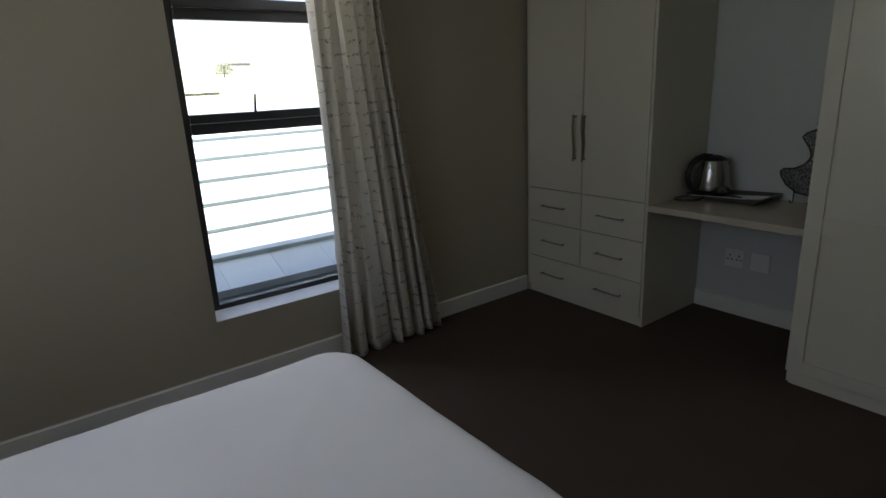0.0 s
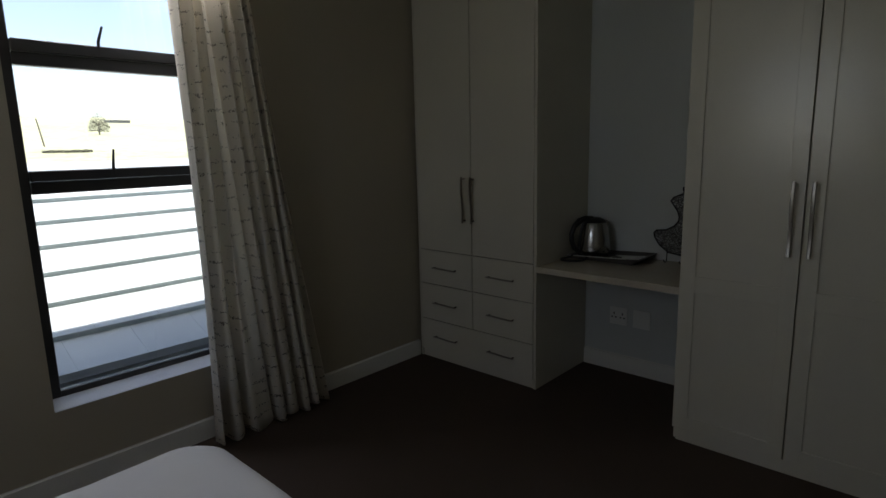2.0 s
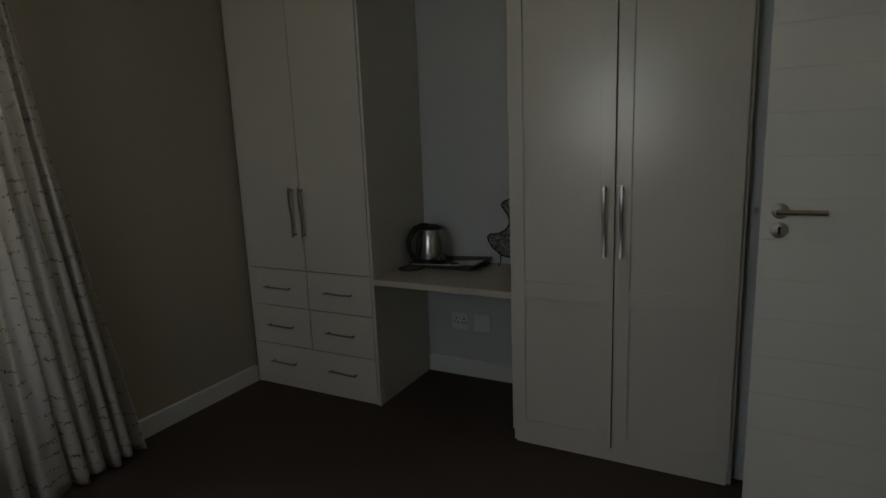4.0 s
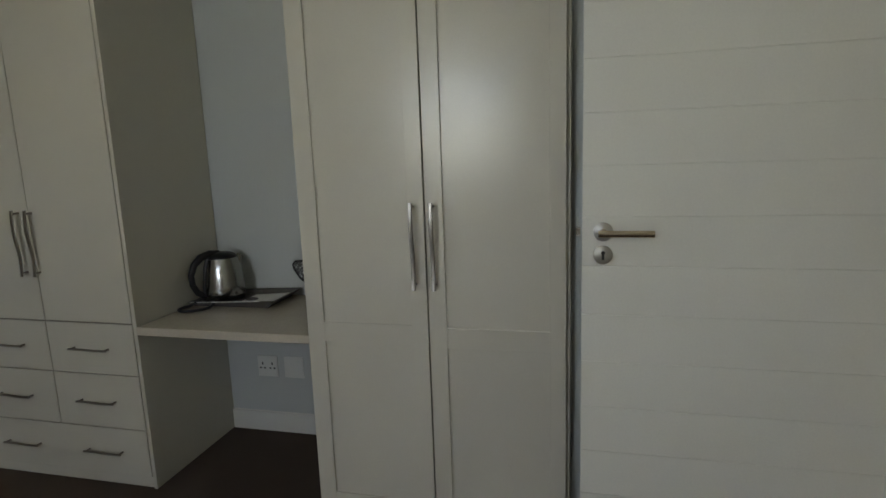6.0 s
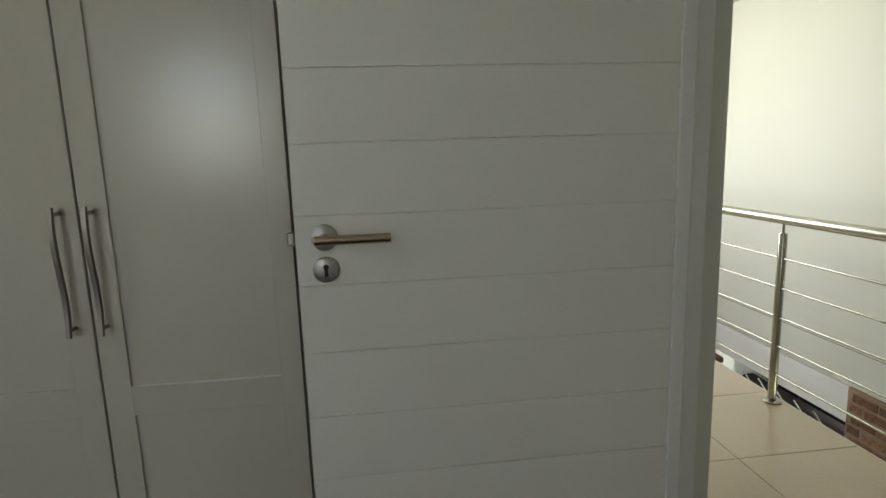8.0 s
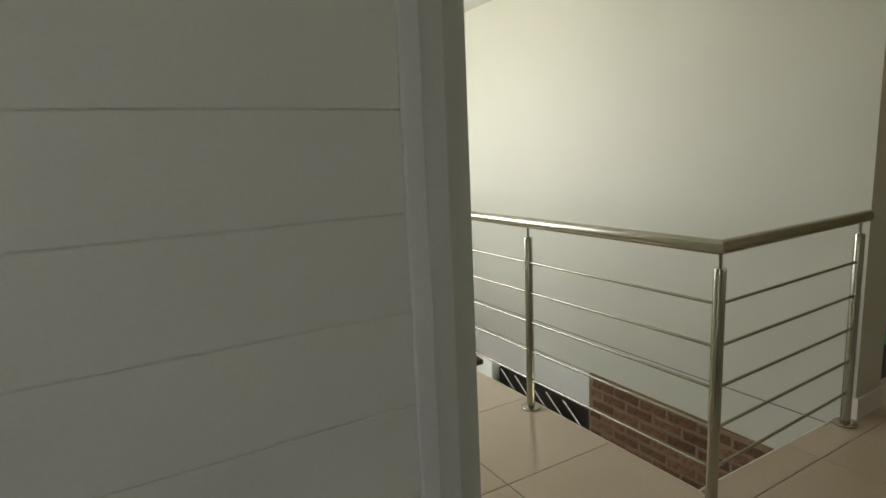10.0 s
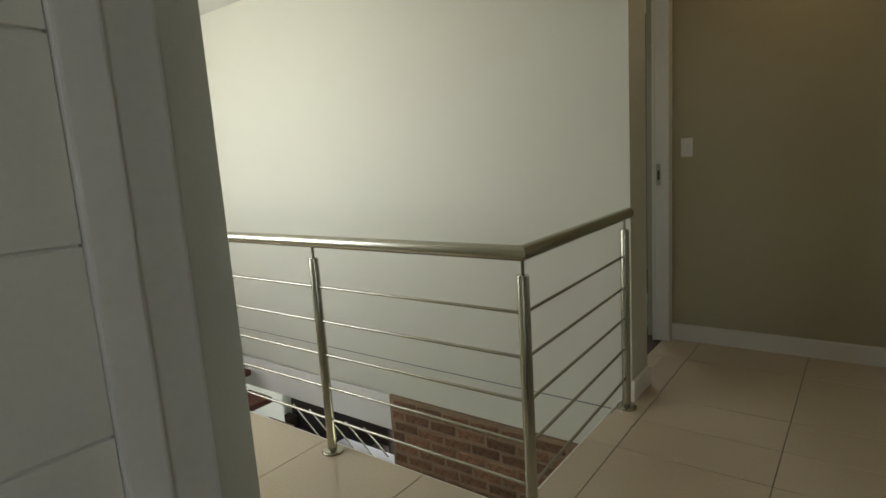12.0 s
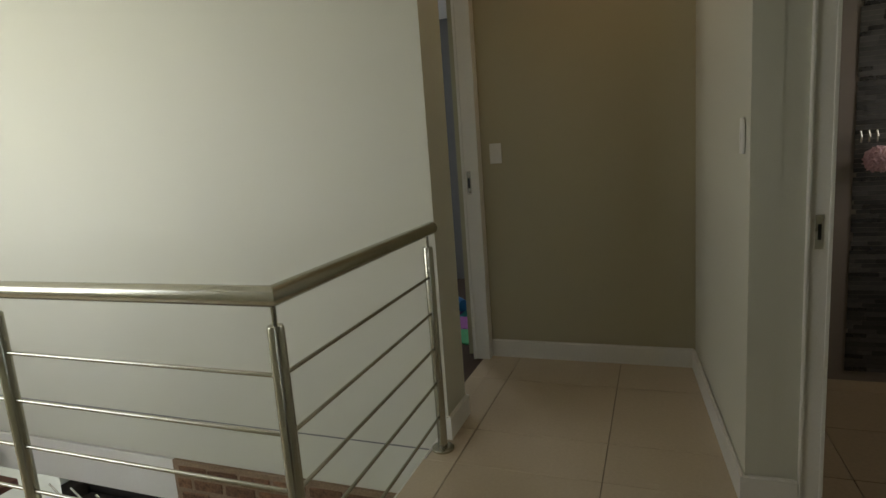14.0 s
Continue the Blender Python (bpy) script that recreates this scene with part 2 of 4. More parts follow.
def tube(bm, pts, r, n=12, cap=True):
    """A round bar of radius r (or a radius a point) along a line of points."""
    pts = [Vector(p) for p in pts]
    rs = r if isinstance(r, (list, tuple)) else [r] * len(pts)
    rings, up = [], None
    for i, p in enumerate(pts):
        d = (pts[min(i + 1, len(pts) - 1)] - pts[max(i - 1, 0)]).normalized()
        if up is None or abs(up.dot(d)) > 0.95:
            up = Vector((0, 0, 1)) if abs(d.z) < 0.9 else Vector((1, 0, 0))
        a = d.cross(up).normalized()
        b = d.cross(a).normalized()
        up = a.cross(d).normalized()
        rings.append([bm.verts.new(p + rs[i] * (math.cos(2 * math.pi * k / n) * a + math.sin(2 * math.pi * k / n) * b)) for k in range(n)])
    for q, w in zip(rings, rings[1:]):
        for k in range(n):
            bm.faces.new((q[k], q[(k + 1) % n], w[(k + 1) % n], w[k]))
    if cap:
        bm.faces.new(rings[0][::-1])
        bm.faces.new(rings[-1])
    return bm


def lathe(bm, profile, centre=(0, 0, 0), n=28, flat=1.0):
    """A turned shape about the z axis from (radius, height) pairs."""
    rings = []
    for r, z in profile:
        rings.append([bm.verts.new((centre[0] + r * math.cos(2 * math.pi * k / n), centre[1] + flat * r * math.sin(2 * math.pi * k / n), centre[2] + z)) for k in range(n)])
    for q, w in zip(rings, rings[1:]):
        for k in range(n):
            bm.faces.new((q[k], q[(k + 1) % n], w[(k + 1) % n], w[k]))
    bm.faces.new(rings[0][::-1])
    bm.faces.new(rings[-1])
    return bm


def mesh_of(name, bm, material, smooth=False):
    bmesh.ops.recalc_face_normals(bm, faces=bm.faces)
    me = bpy.data.meshes.new(name)
    bm.to_mesh(me)
    bm.free()
    me.materials.append(material)
    if smooth:
        me.shade_smooth()
        me.set_sharp_from_angle(angle=radians(40))
    return me


def solid(name, bm, material, label="", category="", group="", kind="", smooth=False):
    """A top-level object of one mesh."""
    return tagged(new(name, mesh_of(name, bm, material, smooth)), label, category, group, kind)


def part(name, bm, material, parent, label="", smooth=False):
    ob = new(name, mesh_of(name, bm, material, smooth))
    ob.parent = parent
    if parent.type == "EMPTY" or parent.location.length:
        ob.matrix_parent_inverse = parent.matrix_basis.inverted()
    return tagged(ob, label)


def thing(name, place, label, category, group="", kind=""):
    """An empty at a thing's base, to parent its parts; the parts are given in world places."""
    ob = new(name)
    ob.empty_display_size = 0.1
    ob.location = place
    return tagged(ob, label, category, group, kind)


def piece(name, mesh, place, parent, turn=0.0):
    """One of many alike pieces that share a mesh, under the thing or the setting they belong to."""
    ob = new(name, mesh)
    ob.parent = parent
    ob.location = Vector(place) - parent.location
    ob.rotation_euler.z = turn
    return ob


# ---- the plan ----
CEIL = 2.60
WX0, WX1 = 3.645, 3.746          # the wall with the bedroom door
DY0, DY1 = -1.165, -0.330        # its doorway
SX = 6.25                        # the tall wall of the stairwell
BACK = 0.61                      # the wall behind the cupboards
LOW = -2.90                      # the floor below

# ---- structure ----
WY0, WY1, WZ0, WZ1 = -2.200, -1.25, 0.378, 2.40
solid("wall_window", boxes((-0.28, 0, -4.2, WY0, -0.2, CEIL), (-0.28, 0, WY1, 0.70, -0.2, CEIL), (-0.28, 0, WY0, WY1, -0.2, WZ0), (-0.28, 0, WY0, WY1, WZ1, CEIL)), M_WALL, "taupe painted plaster wall with a tall window", "wall", kind="structure")
solid("wall_wardrobe", boxes((0, 3.645, BACK, BACK + 0.12, -0.2, CEIL), (2.8045, 3.645, 0.03, BACK - 0.001, -0.2, CEIL)), M_ALC, "pale painted wall behind the built-in cupboards", "wall", kind="structure")
solid("wall_door", boxes((WX0, WX1, -4.2, DY0, -0.2, CEIL), (WX0, WX1, DY1, 2.24, -0.2, CEIL), (WX0, WX1, 4.36, 4.9, -0.2, CEIL), (WX0, WX1, 2.24, 4.36, -0.2, 0.94), (WX0, WX1, 2.24, 4.36, 2.36, CEIL), (WX0, WX1, DY0, DY1, 2.07, CEIL)), M_LAND, "painted plaster wall with the bedroom doorway", "wall", kind="structure")
solid("wall_back", boxes((-0.28, 1.0, -4.32, -4.2, -0.2, CEIL), (2.0, 3.645, -4.32, -4.2, -0.2, CEIL), (1.0, 2.0, -4.32, -4.2, -0.2, 1.28), (1.0, 2.0, -4.32, -4.2, 2.32, CEIL)), M_WALL, "plain taupe painted bedroom wall", "wall", kind="structure")
solid("floor_bedroom", boxes((-0.28, 3.70, -4.2, BACK, -0.2, 0.0)), M_CARPET, "dark brown cut-pile carpet", "carpet", kind="structure")
solid("ceiling_bedroom", boxes((-0.28, 3.755, -4.32, 0.73, CEIL, CEIL + 0.12)), M_CEIL, "plain white plaster ceiling", "ceiling", kind="structure")

solid("wall_stair", boxes((SX, 6.50, 0.16, 4.60, -0.33, CEIL)), M_LAND, "tall pale grey stairwell wall", "wall", kind="structure")
solid("stair_wall_beam", boxes((6.246, 6.60, 1.90, 4.60, -0.61, -0.343), bevel=0.003), M_TRIM, "white painted beam at the floor edge", "beam", kind="structure")
solid("wall_nursery", boxes((6.50, 7.33, 0.292, 0.41, 2.29, CEIL)), M_LAND, "painted wall over the nursery door", "wall", kind="structure")
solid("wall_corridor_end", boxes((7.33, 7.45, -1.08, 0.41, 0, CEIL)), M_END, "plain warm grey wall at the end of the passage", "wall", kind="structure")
def askew(bm):
    """The passage narrows a little towards its end."""
    for v in bm.verts:
        v.co.y += 0.015 - 0.085 * (7.33 - v.co.x) / 1.28
    return bm


solid("wall_corridor_side", askew(boxes((6.05, 7.33, -1.05, -0.96, 0, CEIL))), M_LAND, "painted side wall of the passage", "wall", kind="structure")
solid("wall_bathroom", boxes((6.052, 6.16, -1.19, -1.06, 0, CEIL), (6.05, 6.16, -2.6, -2.09, 0, CEIL), (6.05, 6.16, -2.09, -1.19, 2.07, CEIL)), M_LAND, "painted wall with the bathroom doorway", "wall", kind="structure")
solid("wall_south", boxes((3.755, 6.50, -2.72, -2.6, -0.2, CEIL), (7.0, 8.2, -2.72, -2.6, -0.2, CEIL), (6.50, 7.0, -2.72, -2.6, -0.2, 1.40), (6.50, 7.0, -2.72, -2.6, 2.0, CEIL)), M_LAND, "plain painted wall", "wall", kind="structure")
solid("wall_north", boxes((3.645, 6.40, 4.90, 5.02, LOW, CEIL), (7.22, 7.45, 4.90, 5.02, LOW, CEIL), (6.40, 7.22, 4.90, 5.02, 2.10, CEIL), (6.40, 7.22, 4.90, 5.02, LOW, 0)), M_LAND, "painted end wall of the landing", "wall", kind="structure")
solid("wall_recess", boxes((7.33, 7.45, 4.60, 4.90, 0, CEIL)), M_LAND, "painted wall of the recess", "wall", kind="structure")
solid("wall_beyond", boxes((6.2, 7.5, 6.0, 6.1, 0, CEIL)), M_GREYW, "dim wall in the room beyond", "wall", kind="structure")
solid("ceiling_landing", boxes((3.755, 8.2, -2.72, 6.1, CEIL, CEIL + 0.12)), M_CEIL, "plain white plaster ceiling", "ceiling", kind="structure")
solid("ceiling_recess", boxes((6.27, 7.45, 4.60, 4.90, 2.42, CEIL)), M_CEIL, "lowered white bulkhead", "ceiling", kind="structure")

floor_landing = solid("floor_landing", boxes((3.70, 5.13, -2.6, 4.9, -0.24, -0.010), (5.13, 6.05, -2.6, 0.21, -0.24, -0.010), (6.05, 7.33, -1.08, 0.20, -0.24, -0.010), (5.13, 7.33, 4.20, 4.9, -0.24, -0.010), (6.05, 6.25, 0.199, 0.21, -0.24, -0.010), (6.50, 7.33, 0.20, 0.294, -0.24, -0.010)), M_GROUT, "large cream porcelain floor tiles with thin dark joints", "tiled floor", kind="structure")
solid("slab_edge", boxes((5.131, 5.141, 0.221, 4.2, -0.24, -0.004), (5.131, 6.249, 0.211, 0.221, -0.24, -0.004), bevel=0.002), M_TRIM, "white painted edge of the floor slab", "trim", kind="structure")

# lower storey
solid("floor_lower", boxes((3.7, 9.6, -2.6, 6.1, LOW - 0.2, LOW)), M_LOWER, "blue-grey tiled floor of the storey below", "floor", kind="structure")
brick_wall = solid("wall_brick", boxes((6.235, 6.60, 0.20, 1.90, LOW, -0.335)), M_MORTAR, "red-brown clay face brick wall", "brick wall", kind="structure")
solid("wall_lower_far", boxes((9.0, 9.12, -2.6, 2.1, LOW, -0.25), (9.0, 9.12, 4.3, 6.1, LOW, -0.25), (9.0, 9.12, 2.1, 4.3, LOW, -2.4), (9.0, 9.12, 2.1, 4.3, -0.8, -0.25)), M_LAND, "painted wall of the living room below", "wall", kind="structure")
solid("wall_lower_side", boxes((6.60, 9.0, 0.2, 0.32, LOW, -0.25), (6.4, 9.0, 6.0, 6.1, LOW, -0.25)), M_LAND, "painted side wall of the living room below", "wall", kind="structure")
solid("wall_lower_west", boxes((3.7, 3.8, -2.6, 6.1, LOW, -0.24)), M_LAND, "painted wall under the bedroom", "wall", kind="structure")
solid("wall_lower_south", boxes((3.8, 6.6, -2.6, -2.5, LOW, -0.24)), M_LAND, "painted wall of the hall below", "wall", kind="structure")
solid("ceiling_lower", boxes((6.60, 9.6, 0.2, 6.1, -0.25, -0.22)), M_CEIL, "white ceiling of the living room below", "ceiling", kind="structure")

# nursery
solid("floor_nursery", boxes((6.50, 9.6, 0.295, 3.4, -0.21, -0.002)), M_CARPET, "dark brown carpet of the nursery", "carpet", kind="structure")
solid("wall_nursery_far", boxes((9.45, 9.57, 0.31, 3.4, 0, 0.9), (9.45, 9.57, 0.31, 1.95, 0.9, CEIL), (9.45, 9.57, 3.05, 3.4, 0.9, CEIL), (9.45, 9.57, 1.95, 3.05, 2.1, CEIL), (6.5, 9.45, 3.3, 3.4, 0, CEIL), (7.45, 9.45, 0.29, 0.41, 0, CEIL)), M_GREYW, "blue-grey nursery walls", "wall", kind="structure")
solid("ceiling_nursery", boxes((7.45, 9.6, 0.31, 3.4, CEIL, CEIL + 0.1), (8.2, 9.6, -2.72, 0.31, CEIL, CEIL + 0.1)), M_CEIL, "white nursery ceiling", "ceiling", kind="structure")

# bathroom
floor_bath = solid("floor_bathroom", boxes((6.05, 8.2, -2.6, -1.08, -0.2, -0.012)), M_GROUT, "brown ceramic bathroom floor tiles", "tiled floor", kind="structure")
bath_wall = solid("wall_bathroom_far", boxes((7.27, 7.40, -2.6, -1.08, 0, CEIL)), M_TAUPE, "dark bathroom wall clad in narrow strip tiles", "tiled wall", kind="structure")


# ---- skirting ----
def skirting(name, x0, x1, y0, y1, h=0.112, skew=False):
    """A white skirting board with a rounded top edge."""
    bm = boxes((x0, x1, y0, y1, 0.0, h))
    es = [e for e in bm.edges if all(v.co.z > h - 1e-4 for v in e.verts)]
    bmesh.ops.bevel(bm, geom=es, offset=0.008, segments=3, affect="EDGES")
    if skew:
        askew(bm)
    return solid(name, bm, M_TRIM, "white painted skirting board", "skirting", kind="structure")


skirting("baseboard", 0.0, 0.018, -4.2, -0.001)
skirting("baseboard", 0.986, 1.818, BACK - 0.018, BACK)
skirting("baseboard", 0.018, WX0, -4.2, -4.182)
skirting("baseboard", WX0 - 0.018, WX0, -4.18, DY0 - 0.06)
# Shadow line of the plaster joint, laid on as a thin dark strip.
solid("trim", boxes((SX - 0.0025, SX + 0.002, 0.212, 4.2, -0.075, -0.069)), M_RIDGE, "thin dark strip for the shadow line of the plaster joint at floor level", "trim", kind="structure")
skirting("baseboard", SX - 0.018, 6.50, 0.142, 0.16)
skirting("baseboard", SX - 0.018, SX, 0.16, 0.209)
skirting("baseboard", 7.312, 7.33, -0.942, 0.245)
skirting("baseboard", 6.032, 7.311, -0.959, -0.942, skew=True)
skirting("baseboard", 6.032, 6.05, -1.188, -1.03)
skirting("baseboard", WX1, WX1 + 0.018, DY1 + 0.01, 4.9)
skirting("baseboard", WX1, WX1 + 0.018, -2.6, DY0 - 0.01)


# ---- window ----
def build_window():
    w = thing("window_1", (-0.17, -1.73, WZ0), "charcoal aluminium window in three lights with peg stays", "window", kind="structure")
    fx0, fx1 = -0.205, -0.160
    y0, y1 = WY0 + 0.001, WY1 - 0.001
    part("window_frame", boxes((fx0, fx1, y0, y0 + 0.066, WZ0 + 0.001, WZ1 - 0.001), (fx0, fx1, y1 - 0.066, y1, WZ0 + 0.001, WZ1 - 0.001),
                               (fx0, fx1, y0 + 0.066, y1 - 0.066, WZ0 + 0.001, 0.409), (fx0, fx1, y0 + 0.066, y1 - 0.066, 2.35, WZ1 - 0.001), bevel=0.003), M_ALU, w, "charcoal powder-coated frame")
    for z0, z1 in ((1.298, 1.397), (1.832, 1.936)):
        part("transom", boxes((fx0, fx1 + 0.008, y0 + 0.067, y1 - 0.067, z0, z0 + 0.052), (fx0, fx1 + 0.018, y0 + 0.067, y1 - 0.067, z0 + 0.054, z1), bevel=0.004), M_ALU, w)
    for z0, z1 in ((0.410, 1.297), (1.398, 1.831), (1.937, 2.349)):
        g = part("pane", boxes((-0.187, -0.181, y0 + 0.067, y1 - 0.067, z0, z1)), M_GLASS, w, "clear glass pane")
        g.visible_shadow = False
    for z, lean in ((1.397, 0.008), (1.936, 0.022)):
        bm = bmesh.new()
        tube(bm, [(-0.150, -1.808, z - 0.03), (-0.146, -1.807, z + 0.02), (-0.150, -1.806 + lean, z + 0.086)], [0.008, 0.007, 0.005], 8)
        part("stay_handle", bm, M_BLACK, w, "black window stay handle", smooth=True)
    part("window_sill", boxes((-0.160, 0.004, WY0 + 0.002, WY1 - 0.002, WZ0 - 0.0, WZ0 + 0.004), bevel=0.0015), M_SILL, w, "pale grey plastered sill")


build_window()


def plain_window(name, x0, x1, y0, y1, z0, z1, label):
    w = thing(name, ((x0 + x1) / 2, (y0 + y1) / 2, z0), label, "window", kind="structure")
    f = 0.04
    if x1 - x0 > y1 - y0:
        part("window_frame", boxes((x0, x0 + f, y0, y1, z0, z1), (x1 - f, x1, y0, y1, z0, z1), (x0 + f, x1 - f, y0, y1, z0, z0 + f), (x0 + f, x1 - f, y0, y1, z1 - f, z1), bevel=0.003), M_ALU, w)
        g = part("pane", boxes((x0 + f, x1 - f, y0 + 0.015, y0 + 0.021, z0 + f, z1 - f)), M_GLASS, w)
    else:
        part("window_frame", boxes((x0, x1, y0, y0 + f, z0, z1), (x0, x1, y1 - f, y1, z0, z1), (x0, x1, y0 + f, y1 - f, z0, z0 + f), (x0, x1, y0 + f, y1 - f, z1 - f, z1), bevel=0.003), M_ALU, w)
        g = part("pane", boxes((x0 + 0.015, x0 + 0.021, y0 + f, y1 - f, z0 + f, z1 - f)), M_GLASS, w)
    g.visible_shadow = False


plain_window("window_2", 3.655, 3.685, 2.241, 4.359, 0.941, 2.359, "large landing window in a charcoal frame")
plain_window("window_5", 1.001, 1.999, -4.31, -4.28, 1.281, 2.319, "bedroom window over the bed in a charcoal frame")
# Made to hold the bathroom fill lamp; no window is known here.
plain_window("added_window_6", 6.501, 6.999, -2.70, -2.67, 1.401, 1.999, "small unseen bathroom window added to brighten the room")
# Unseen window, put in only to carry the nursery fill.
plain_window("added_window_3", 9.48, 9.51, 1.951, 3.049, 0.901, 2.099, "unseen nursery window in a charcoal frame, added for its light")
# Added opening for the lower storey's fill lamp; not a known window.
plain_window("added_window_4", 9.05, 9.08, 2.101, 4.299, -2.399, -0.801, "unseen living room window in a charcoal frame, added to let light in")


# ---- door frames and doors ----
def frame_jamb(name, label, pieces, stops):
    f = thing(name, (pieces[0][0], pieces[0][2], 0), label, "door frame", kind="structure")
    for p in pieces:
        part("jamb", boxes(p, bevel=0.004, seg=2), M_TRIM, f)
    for p in stops:
        part("stop", boxes(p, bevel=0.004, seg=2), M_TRIM, f)
    return f


f1 = frame_jamb("door_frame_1", "white painted timber frame of the bedroom door",
                ((3.660, 3.702, DY1 - 0.014, DY1 + 0.05, 0, 2.07), (3.652, 3.715, DY0 - 0.05, DY0 + 0.004, 0, 2.07), (3.652, 3.715, DY0 + 0.005, DY1 - 0.031, 2.052, 2.082)),
                ((3.684, 3.708, DY0 + 0.0045, DY0 + 0.016, 0, 2.03),))


def plank_door(name, x0, x1, y0, y1, z0, z1, first, step, label):
    """A leaf of horizontal boards with narrow grooves between them, lying along x."""
    d = thing(name, ((x0 + x1) / 2, (y0 + y1) / 2, z0), label, "door", kind="structure")
    part("core", boxes((x0 + 0.002, x1 - 0.002, y0 + 0.0028, y1 - 0.0028, z0, z1)), M_DOOR, d)
    z = first
    while z > z0 + step:
        z -= step
    edges = [z0]
    while z < z1 - 0.02:
        edges.append(z)
        z += step
    edges.append(z1)
    for a, b in zip(edges, edges[1:]):
        part("plank", boxes((x0, x1, y0, y0 + 0.0026, a + 0.0009, b - 0.0009), (x0, x1, y1 - 0.0026, y1, a + 0.0009, b - 0.0009), bevel=0.0009, seg=1), M_DOOR, d)
    return d


leaf = plank_door("door_1", 2.840, 3.622, -0.356, -0.316, 0.010, 2.05, 1.272, 0.1387, "white painted plank door standing open beside the wardrobe")


def lever(parent, x, y, z, way=1):
    """A round rose with a straight bar lever, and a keyhole rose under it."""
    def disc(cz, r):
        bm = bmesh.new()
        tube(bm, [(x, y, cz), (x, y - 0.006, cz), (x, y - 0.0085, cz)], [r, r, r - 0.003], 28)
        return bm
    h = part("door_handle", disc(z, 0.026), M_NICKEL, parent, "satin steel lever handle", smooth=True)
    bm = bmesh.new()
    tube(bm, [(x, y - 0.008, z), (x, y - 0.044, z)], 0.009, 14)
    tube(bm, [(x - way * 0.014, y - 0.048, z), (x + way * 0.128, y - 0.048, z)], 0.0095, 18)
    part("lever", bm, M_BRASSY, h, "straight round lever bar", smooth=True)
    k = part("escutcheon", disc(z - 0.064, 0.026), M_NICKEL, parent, "round keyhole cover", smooth=True)
    bm = bmesh.new()
    tube(bm, [(x, y - 0.0086, z - 0.058), (x, y - 0.0092, z - 0.058)], 0.0055, 12)
    box(bm, x - 0.0035, x + 0.0035, y - 0.0092, y - 0.0086, z - 0.078, z - 0.058)
    part("keyhole", bm, M_BLACK, k)


part("hinge_strip", boxes((3.6223, 3.6545, -0.362, -0.316, 0.010, 2.05), bevel=0.003, seg=2), M_TRIM, leaf, "pale rounded strip at the hinge edge")
lever(leaf, 2.896, -0.356, 1.230)
part("latch", boxes((2.822, 2.8355, -0.343, -0.329, 1.213, 1.240), bevel=0.002), M_STEEL, leaf, "steel spring latch")

f2 = frame_jamb("door_frame_2", "white painted frame of the nursery door",
                ((6.501, 6.535, 0.292, 0.352, 0, 2.29), (7.247, 7.329, 0.247, 0.352, 0, 2.29), (6.536, 7.246, 0.292, 0.352, 2.25, 2.29)),
                ((7.237, 7.2465, 0.334, 0.352, 0, 2.25),))
part("strike_plate", boxes((7.244, 7.2468, 0.298, 0.324, 1.045, 1.185), bevel=0.001), M_STEEL, f2, "steel strike plate")
part("strike_hole", boxes((7.2425, 7.2438, 0.305, 0.317, 1.085, 1.145)), M_BLACK, f2)
f3 = frame_jamb("door_frame_3", "white painted frame of the bathroom door",
                ((6.043, 6.168, -1.262, -1.19, 0, 2.07), (6.043, 6.168, -2.09, -2.02, 0, 2.07), (6.043, 6.168, -2.019, -1.263, 2.03, 2.07)),
                ((6.095, 6.125, -1.276, -1.2625, 0, 2.03),))
part("strike_plate", boxes((6.0405, 6.0428, -1.238, -1.214, 0.915, 1.025), bevel=0.0005), M_STEEL, f3, "steel strike plate")
part("strike_hole", boxes((6.0395, 6.0404, -1.231, -1.221, 0.945, 0.995)), M_BLACK, f3)
for a, b in ((-1.2, -1.1905), (-1.2615, -1.2505)):
    part("bead", boxes((6.034, 6.0425, a, b, 0, 2.07), bevel=0.003, seg=2), M_TRIM, f3)
f4 = frame_jamb("door_frame_4", "white painted frame of the far door",
                ((6.401, 6.455, 4.885, 5.025, 0, 2.10), (7.165, 7.219, 4.885, 5.025, 0, 2.10), (6.456, 7.164, 4.885, 5.025, 2.05, 2.10), (6.272, 6.345, 4.602, 4.80, 0, 2.41)),
                ())
part("strike_plate", boxes((6.2685, 6.2718, 4.66, 4.72, 0.98, 1.10), bevel=0.001), M_BLACK, f4, "dark strike plate")


